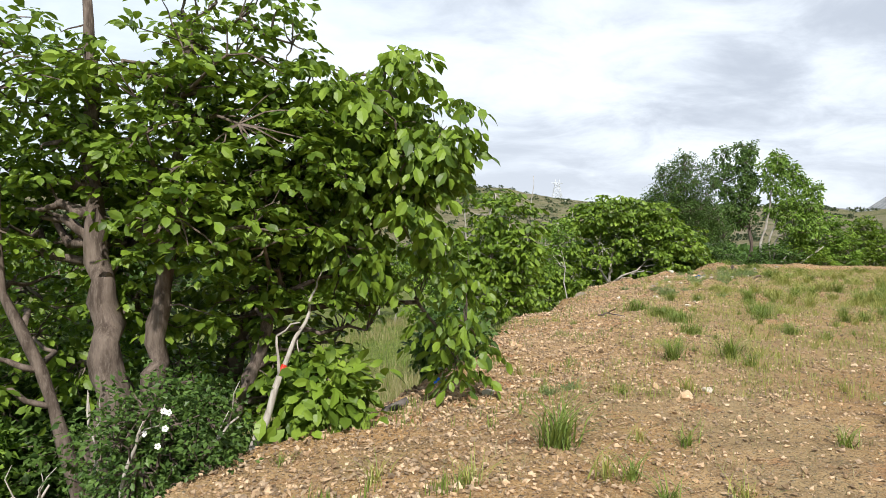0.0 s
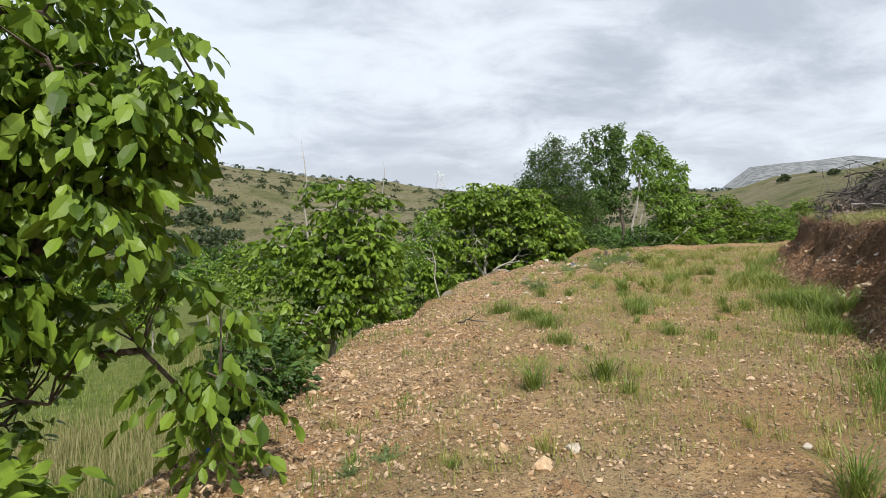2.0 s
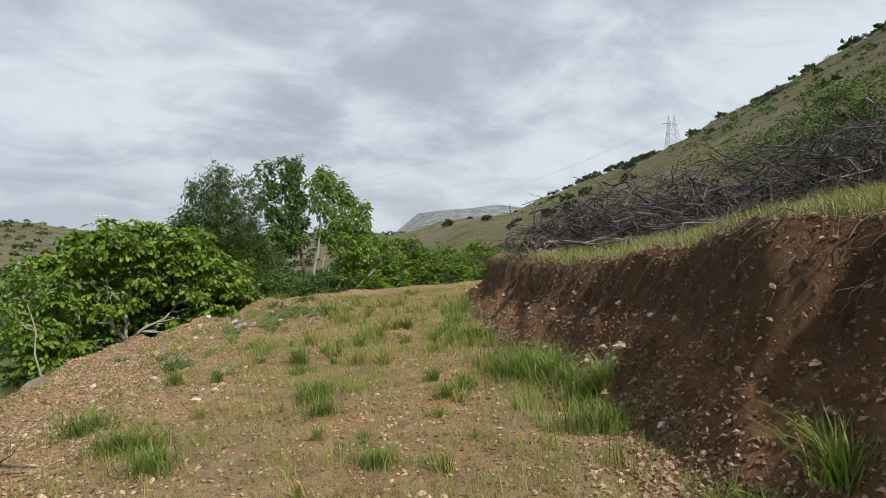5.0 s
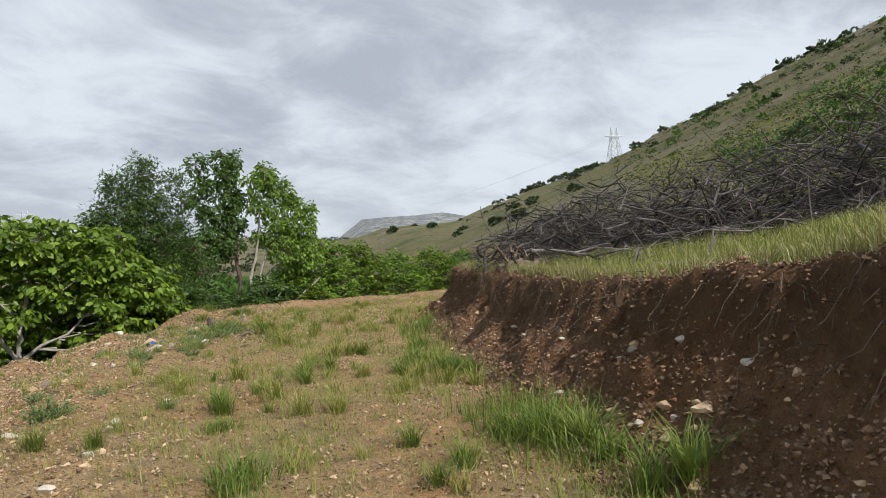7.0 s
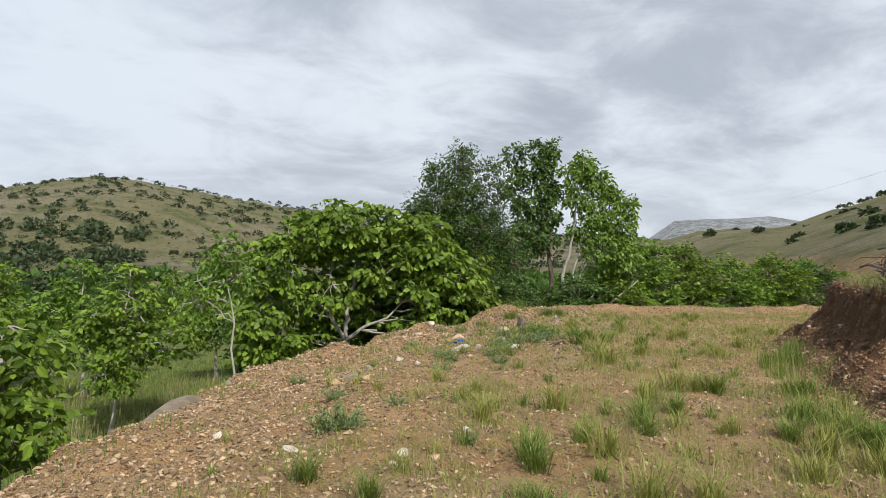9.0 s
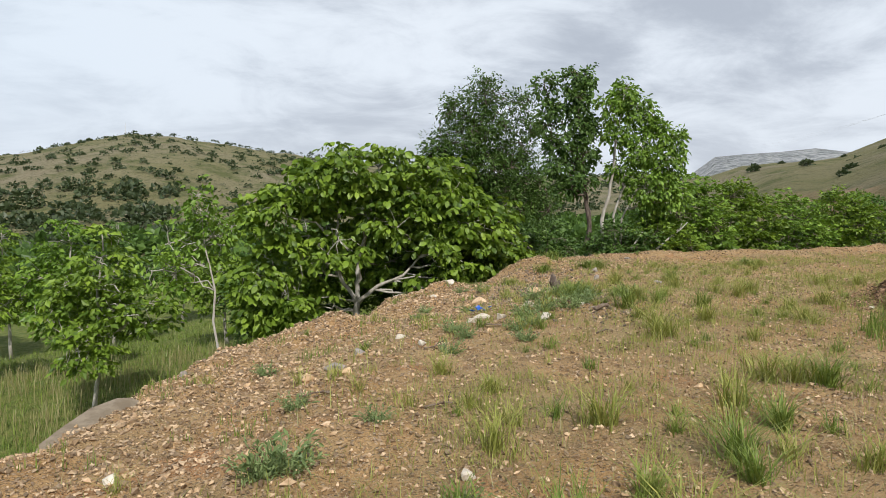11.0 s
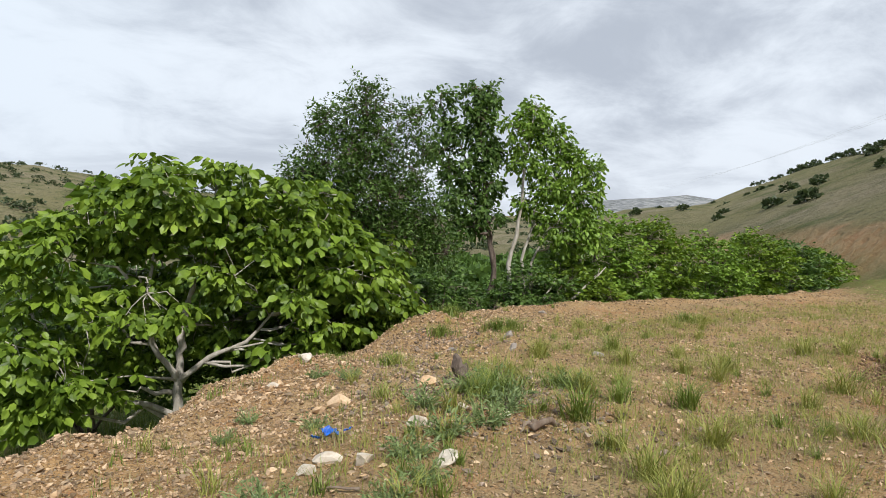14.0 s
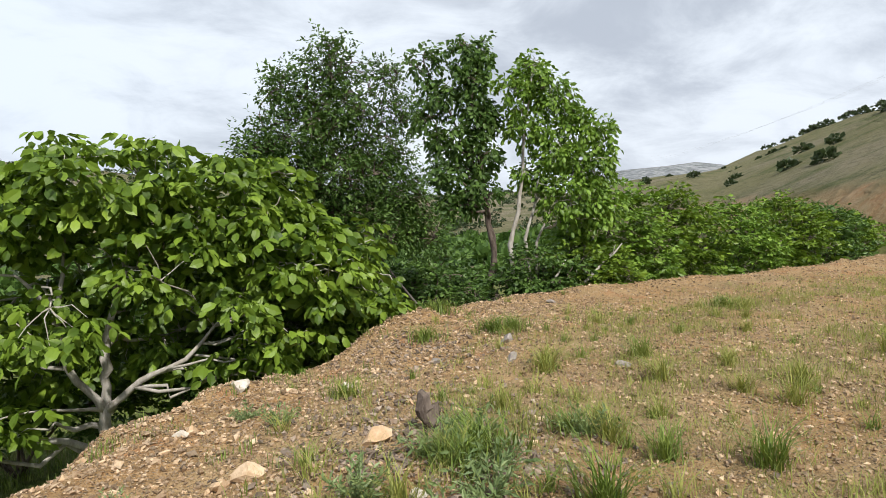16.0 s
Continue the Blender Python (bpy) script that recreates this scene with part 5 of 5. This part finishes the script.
for k, (x, y, s) in enumerate([(0.88, 4.86, 1.1), (2.86, 7.97, 0.9), (3.65, 8.15, 0.9), (3.86, 5.25, 0.9), (6.99, 14.74, 0.8), (8.4, 15.38, 0.7), (7.53, 11.58, 0.75), (7.68, 12.38, 0.75), (8.51, 11.13, 1.1), (7.9, 10.22, 1.1), (8.02, 9.97, 1.1), (7.14, 11.42, 0.6),
                               (5.66, 14.4, 0.65), (5.28, 14.97, 0.75), (7.04, 14.93, 0.9), (8.53, 15.72, 0.9), (9.25, 16.2, 0.85), (7.7, 15.36, 0.7), (10.41, 17.02, 0.9), (9.75, 15.16, 0.9), (10.57, 20.9, 1.1), (13.23, 24.0, 0.9), (11.94, 21.07, 1.0), (11.35, 21.36, 0.8), (6.6, 7.3, 1.1)]):
    put_tuft(TALL, k, x, y, s, "tall upright tuft of green grass on bare earth", "tall grass tufts")
for k, (x, y, s) in enumerate([(3.96, 13.08, 1.1), (4.15, 11.88, 0.9), (6.1, 12.41, 0.8), (5.42, 10.06, 0.7), (8.4, 11.51, 1.2), (8.35, 10.82, 1.2), (7.38, 9.46, 1.1), (6.38, 7.65, 1.0), (10.38, 14.71, 1.1), (3.84, 9.94, 0.8), (4.03, 12.03, 0.9), (4.12, 11.22, 0.9),
                               (5.84, 11.8, 0.8), (6.22, 12.61, 1.0), (8.61, 11.59, 1.2), (8.4, 11.91, 1.1), (10.44, 14.89, 1.1), (10.54, 14.59, 1.0), (6.71, 14.16, 0.7), (10.22, 21.89, 1.1), (9.99, 21.68, 0.9), (12.4, 26.24, 1.0), (12.64, 26.07, 1.0), (11.09, 22.14, 0.8),
                               (11.55, 26.68, 1.0), (9.77, 24.01, 0.7), (10.49, 15.75, 1.0), (12.3, 28.2, 1.1), (17.0, 26.6, 1.1), (11.6, 16.9, 1.0)]):
    put_tuft(WIDE, k, x, y, s, "broad clump of green grass on the terrace", "broad grass clumps")
for k, (x, y, s) in enumerate([(1.37, 6.75, 0.8), (1.1, 6.53, 0.6), (5.72, 16.4, 1.5), (5.48, 19.44, 0.9), (7.79, 19.7, 1.0), (9.64, 20.89, 1.4), (8.72, 19.86, 1.0), (7.45, 19.11, 1.0), (5.8, 17.67, 0.9), (6.7, 15.53, 0.7), (5.6, 16.32, 1.2), (6.39, 17.05, 0.8),
                               (8.39, 19.23, 1.0), (7.9, 22.73, 0.8), (8.88, 24.22, 0.9), (9.12, 23.59, 1.0), (9.29, 21.47, 1.3), (10.17, 21.53, 1.4), (9.91, 21.91, 1.3), (11.14, 21.98, 1.2), (8.38, 21.86, 0.9), (7.72, 20.04, 1.1), (8.43, 19.68, 0.9), (8.77, 20.32, 1.2),
                               (9.16, 20.6, 1.3), (7.62, 22.13, 0.8), (9.99, 21.2, 1.3), (10.3, 22.2, 1.4)]):
    put_tuft(WEED, k, x, y, s, "low grey-green leafy weed on the rubble", "low weeds", "weed", "weed")
rng3 = np.random.default_rng(31)
SUNNY = [tuft_mesh(110, 0.40, 0.10, 40 + k, YELLOWBLADE, 0.010) for k in range(3)]
for k, (x, y, z) in enumerate(scatter(46, rng3, 7, 17, 13, 28, lambda x, y, c, d, b, out: np.where((d > 3.0) & (b < -0.3), 0.8, 0))):
    put_tuft(SUNNY, k, x, y, rng3.uniform(0.6, 1.1), "loose yellow-green grass tuft with arching blades", "yellow-green grass tufts")
spots = scatter(200, rng3, -1.5, 17, 3.5, 30, lambda x, y, c, d, b, out: np.where((d > 0.3) & (b < -0.1), 0.25 + 0.6 * step(1.0, 3.5, d), 0))
for k, (x, y, z) in enumerate(spots):
    put_tuft(SMALL, k, x, y, rng3.uniform(0.6, 1.25), "small tuft of thin grass on bare earth", "small grass tufts")


def sward(name, label, n, rng, region, keep, h0, h1, width, mat, clump=7, spread=0.12, lean=0.5):
    """A field of grass blades in loose clumps."""
    c = scatter(max(n // clump, 1), rng, *region, keep)
    m = len(c) * clump
    pos = np.repeat(c, clump, axis=0)
    pos[:, :2] += rng.normal(0, spread, (m, 2))
    pos[:, 2] = ground(pos[:, 0], pos[:, 1])[0] - 0.015
    v, f = blades(pos, rng.uniform(h0, h1, m), rng.uniform(0.05, lean, m), rng.uniform(0.6, 1.2, m) * width, rng)
    tagged(new(name, mesh_of(name, v, f, mat)), label, "grass", kind="stuff")


sward("thin_grass", "thin yellow-green grass growing over the terrace", 52000, rng3, (0, 28, 6, 31.5), lambda x, y, c, d, b, out: np.where((b < -0.05) & (d > 0.5), step(1.2, 3.8, d) * (0.25 + 0.75 * step(-0.2, 0.5, ripple(x, y, 2.7))), 0),
      0.04, 0.17, 0.006, YELLOWBLADE, 10, 0.06, 1.2)
sward("dry_terrace_grass", "dry straw-coloured grass stalks over the terrace", 16000, rng3, (0, 28, 4, 31.5), lambda x, y, c, d, b, out: np.where((b < 0.0) & (d > 0.3), 0.25 + 0.75 * step(1.0, 4.0, d), 0),
      0.04, 0.16, 0.005, DRYBLADE, 6, 0.08, 1.4)
sward("foot_grass", "dense green grass along the foot of the bank", 2800, rng3, (5, 16, 6, 22), lambda x, y, c, d, b, out: np.where((b < -0.05) & (b > -1.1), 0.9 * step(-1.1, -0.4, b) * step(0.15, 0.5, ripple(x, y, 3.0)), 0),
      0.10, 0.36, 0.009, BLADE, 16, 0.07, 0.9)
sward("edge_grass", "sparse green grass on the terrace edge", 5000, rng3, (-2.5, 13, 3.2, 30), lambda x, y, c, d, b, out: np.where((d > -1.4) & (d < 2.0), 0.5 * step(0.1, 0.6, ripple(x, y, 2.0)), 0), 0.05, 0.17, 0.008, BLADE, 10, 0.07)
sward("bank_grass", "bright yellow-green grass on top of the cut bank", 26000, rng3, (5.5, 20, 3, 24), lambda x, y, c, d, b, out: np.where((b > 1.1) & (b < 5.5), 1.0, 0), 0.08, 0.30, 0.009, YELLOWBLADE, 16, 0.10, 1.0)
sward("bank_dry_grass", "pale dry stalks among the grass on the bank", 9000, rng3, (5.5, 20, 3, 24), lambda x, y, c, d, b, out: np.where((b > 1.0) & (b < 4.5), 1.0, 0), 0.12, 0.34, 0.007, DRYBLADE, 14, 0.12, 1.1)
sward("slope_grass", "mixed grass on the slope beyond the bank", 12000, rng3, (17, 45, 18, 45), lambda x, y, c, d, b, out: np.where((d > 0.5) & (b > 0.8), 0.9, 0), 0.12, 0.35, 0.016, YELLOWBLADE, 10, 0.16, 1.0)
sward("dry_fringe", "dry pale grass hanging over the lip of the bank", 9000, rng3, (5.5, 17, 4, 23), lambda x, y, c, d, b, out: np.where((b > 0.95) & (b < 1.35), 1.0, 0), 0.08, 0.24, 0.008, DRYBLADE, 12, 0.05, 1.5)
sward("meadow_grass", "tall green meadow grass below the terrace", 42000, rng3, (-14, 10, 3, 44), lambda x, y, c, d, b, out: np.where((out > 1.0) & (out < 16), 0.4 + 0.6 * step(9, 1, out), 0), 0.10, 0.30, 0.016, BLADE, 8, 0.22, 1.0)
sward("dry_meadow_grass", "pale dry feathery grass in the meadow", 22000, rng3, (-9, 6, 6, 32), lambda x, y, c, d, b, out: np.where((out > 1.4) & (out < 11), 0.25 * (ripple(x, y, 9.0) > 0.15) + 0.75 * step(19, 13, y), 0), 0.25, 0.6, 0.013, DRYBLADE, 8, 0.25)


def hanging_roots():
    rng = np.random.default_rng(51)
    soup = Soup()
    pos = scatter(420, rng, 6, 17, 5, 23, lambda x, y, c, d, b, out: np.where((b > 0.62) & (b < 0.95), 1.0, 0))
    for p in pos:
        L = rng.uniform(0.12, 0.5)
        e = p + np.array([-0.35 * L + rng.normal(0, 0.12), 0.2 * L + rng.normal(0, 0.16), -L * 0.75])
        e[2] = max(e[2], gz(e[0], e[1]) + 0.02)
        p = p + np.array([0, 0, 0.03])
        tube(soup, bend(p, e, rng, 0.1, 5, 0.12), np.linspace(rng.uniform(0.003, 0.006), 0.0015, 5), 3)
    tagged(new("hanging_roots", soup.mesh("hanging_roots", ROOT)), "tangle of dry roots hanging from the bank lip", "roots", kind="stuff")


hanging_roots()


# ---- litter ----
def litter(x, y, turn, s):
    bm = bmesh.new()
    bmesh.ops.create_grid(bm, x_segments=7, y_segments=5, size=0.5)
    for v in bm.verts:
        v.co = (v.co.x * 0.30, v.co.y * 0.18, 0.025 * math.sin(v.co.x * 9 + turn) + 0.02 * math.cos(v.co.y * 13 + v.co.x * 5))
    bmesh.ops.solidify(bm, geom=bm.faces[:], thickness=0.004)
    me = bpy.data.meshes.new("plastic_scrap")
    bm.to_mesh(me)
    bm.free()
    me.materials.append(BLUE)
    ob = tagged(new("plastic_scrap", me), "crumpled blue plastic scrap lying on the gravel", "litter")
    ob.matrix_world = Matrix.Translation((x, y, gz(x, y) + 0.06)) @ pose(0, 0, 0, 22, 8, turn) @ Matrix.Scale(s, 4)


litter(8.38, 21.15, 20, 0.5)
litter(8.25, 21.1, 100, 0.3)
litter(8.5, 21.05, 200, 0.25)
litter(0.0, 7.75, 10, 0.55)


# ---- the far hills: bushes, pylons, mast, wires ----
def hill_bushes(name, label, places, rng, mat, r0, r1, per=44):
    pos, way, size = [], [], []
    for x, y, z in places:
        r = rng.uniform(r0, r1)
        d = unit(rng.normal(0, 1, (per, 3)))
        d[:, 2] = np.abs(d[:, 2]) * 0.9
        pos.append(np.array([x, y, z]) + d * r * rng.uniform(0.45, 1.0, (per, 1)) * np.array([1.1, 1.1, 1.0]))
        way.append(d + rng.normal(0, 0.5, (per, 3)))
        size.append(np.full(per, r * 0.6) * rng.uniform(0.6, 1.2, per))
    me = leaves_mesh(name, np.concatenate(pos), np.concatenate(way), np.concatenate(size), mat, rng, 1.6, False)
    tagged(new(name, me), label, "bushes", kind="stuff")


rng4 = np.random.default_rng(90)


def polar(n, a0, a1, r0, r1):
    a, r = np.radians(rng4.uniform(a0, a1, n)), rng4.uniform(r0, r1, n)
    x, y = 5 + r * np.sin(a), 10 + r * np.cos(a)
    z, cov, d, b, out = ground(x, y)
    return np.stack([x, y, z], 1), b


places, _ = polar(1100, -45, 34, 130, 405)
hill_bushes("hill_bushes", "scattered dark bushes on the dry far hill", places, rng4, FARLEAF, 0.8, 1.7)
dense, _ = polar(300, -42, -9, 110, 215)
hill_bushes("hill_thicket", "dense dark thicket low on the far hill", dense, rng4, FARLEAF, 1.2, 2.4)
low, _ = polar(330, -40, 30, 60, 130)
hill_bushes("valley_bushes", "green bushes and trees along the valley floor", low, rng4, DARKLEAF, 1.2, 2.6, 110)
scrub, _ = polar(2600, -40, 22, 120, 400)
hill_bushes("hill_scrub", "low grey-green scrub on the dry far hill", scrub, rng4, FARLEAF, 0.25, 0.6, 14)
scrub = scatter(3000, rng4, 22, 260, 0, 260, lambda x, y, c, d, b, out: np.where(b > 9, 0.9, 0))
close = scatter(1800, rng4, 20, 95, 4, 110, lambda x, y, c, d, b, out: np.where(b > 6, 0.9, 0))
hill_bushes("near_scrub", "low dry scrub and weeds on the near hillside", close, rng4, FARLEAF, 0.10, 0.34, 12)
dry_tufts = scatter(5000, rng4, 20, 95, 4, 110, lambda x, y, c, d, b, out: np.where(b > 5, 0.9, 0))
hill_bushes("hillside_grass", "dry yellow-green grass tufts on the near hillside", dry_tufts, rng4, YELLOWBLADE, 0.10, 0.28, 10)
hill_bushes("slope_scrub", "low grey-green scrub on the hillside above the bank", scrub, rng4, FARLEAF, 0.2, 0.5, 14)
near_s = scatter(520, rng4, 25, 420, 10, 460, lambda x, y, c, d, b, out: np.where((b > 15), 0.8, 0))
hill_bushes("slope_bushes", "scattered dark bushes on the hillside above the bank", near_s, rng4, FARLEAF, 0.6, 1.4, 60)
mid_s = scatter(80, rng4, 26, 150, 12, 170, lambda x, y, c, d, b, out: np.where((b > 8), 0.8, 0))
hill_bushes("hillside_shrubs", "small dark shrubs dotted over the near hillside", mid_s, rng4, DARKLEAF, 0.35, 0.9, 50)
along = rng4.uniform(-30, 430, 60)
sv = rng4.normal(117, 4, 60)
cx, cy = 14.4 + along * 0.531 + sv * 0.847, 20.2 + along * 0.847 - sv * 0.531
crest = np.stack([cx, cy, ground(cx, cy)[0]], 1)
hill_bushes("crest_trees", "row of dark round trees along the hill crest", crest, rng4, FARLEAF, 1.2, 2.4, 90)
along = rng4.uniform(90, 330, 26)
sv = rng4.normal(50, 16, 26)
cx, cy = 14.4 + along * 0.531 + sv * 0.847, 20.2 + along * 0.847 - sv * 0.531
hill_bushes("slope_trees", "green trees at the foot of the hillside", np.stack([cx, cy, ground(cx, cy)[0]], 1), rng4, FARLEAF, 0.8, 1.8, 110)


def pylon(x, y, top, wide, label, thick):
    z0 = gz(x, y) - 1.0
    h = top - z0
    root = tagged(new("power_pylon"), label, "pylon")
    root.location = (x, y, z0)
    body, arms = Soup(), Soup()

    def bar(soup, a, b, r=thick):
        tube(soup, [a, b], [r, r], 4)

    levels = [0, 0.22, 0.42, 0.6, 0.78]
    ring = []
    for f in levels:
        w = wide * (1 - 0.62 * f / 0.78)
        ring.append([(sx * w, sy * w, f * h) for sx, sy in ((-1, -1), (1, -1), (1, 1), (-1, 1))])
    for a, b in zip(ring[:-1], ring[1:]):
        for k in range(4):
            bar(body, a[k], b[k], thick * 1.3)
            bar(body, a[k], b[(k + 1) % 4])
            bar(body, a[(k + 1) % 4], b[k])
            bar(body, b[k], b[(k + 1) % 4])
    w = wide * 0.38
    for sx in (-1, 1):  # two horns
        for sx2 in (-0.25, 0.25):
            for sy in (-1, 1):
                bar(arms, ((sx * 0.75 + sx2) * w, sy * w, 0.78 * h), (sx * w * 0.95, 0, h), thick * 1.2)
        bar(arms, (sx * w * 0.6, 0, 0.86 * h), (sx * w * 1.1, 0, 0.88 * h))
    bar(arms, (-wide * 1.15, 0, 0.82 * h), (wide * 1.15, 0, 0.82 * h), thick * 2.2)
    bar(arms, (-wide * 1.15, 0, 0.82 * h), (-w, 0, 0.78 * h))
    bar(arms, (wide * 1.15, 0, 0.82 * h), (w, 0, 0.78 * h))
    part("lattice_body", body.mesh("lattice_body", STEEL), root)
    part("cross_arms", arms.mesh("cross_arms", STEEL), root)
    return root, Vector((x, y, z0 + 0.82 * h))


def at_bearing(az, r):
    return 5 + r * math.sin(radians(az)), 10 + r * math.cos(radians(az))


px, py = at_bearing(57.6, 320)
tower, tip = pylon(px, py, 1.6 + 320 * math.tan(radians(11.0)), 4.0, "tall steel lattice power pylon on the hill crest", 0.11)
tower.rotation_euler = (0, 0, radians(-35))
qx, qy = at_bearing(9.4, 395)
small, tip2 = pylon(qx, qy, 1.6 + 395 * math.tan(radians(5.15)), 3.2, "distant steel power pylon on the far hill", 0.08)
mx, my = at_bearing(-13.0, 395)
mast = Soup()
tube(mast, [(0, 0, -1), (0, 0, 1.6 + 395 * math.tan(radians(6.85)) - gz(mx, my))], [0.3, 0.14], 6)
ob = tagged(new("radio_mast", mast.mesh("radio_mast", STEEL)), "thin grey radio mast on top of the far hill", "mast")
ob.location = (mx, my, gz(mx, my))
for k in range(3):  # wires
    far_end = Vector((*at_bearing(38 + k * 0.3, 900), 75 + 4 * k))
    a = tip + Vector((-3.4 + 3.4 * k, 0, 0))
    pts = [a.lerp(far_end, i / 14) - Vector((0, 0, 26 * (i / 14) * (1 - i / 14))) for i in range(15)]
    wire = Soup()
    tube(wire, [tuple(p - a) for p in pts], [0.03] * 15, 3)
    ob = tagged(new("power_line", wire.mesh("power_line", STEEL)), "thin power line wire hanging from the pylon", "wire", "power lines")
    ob.location = a
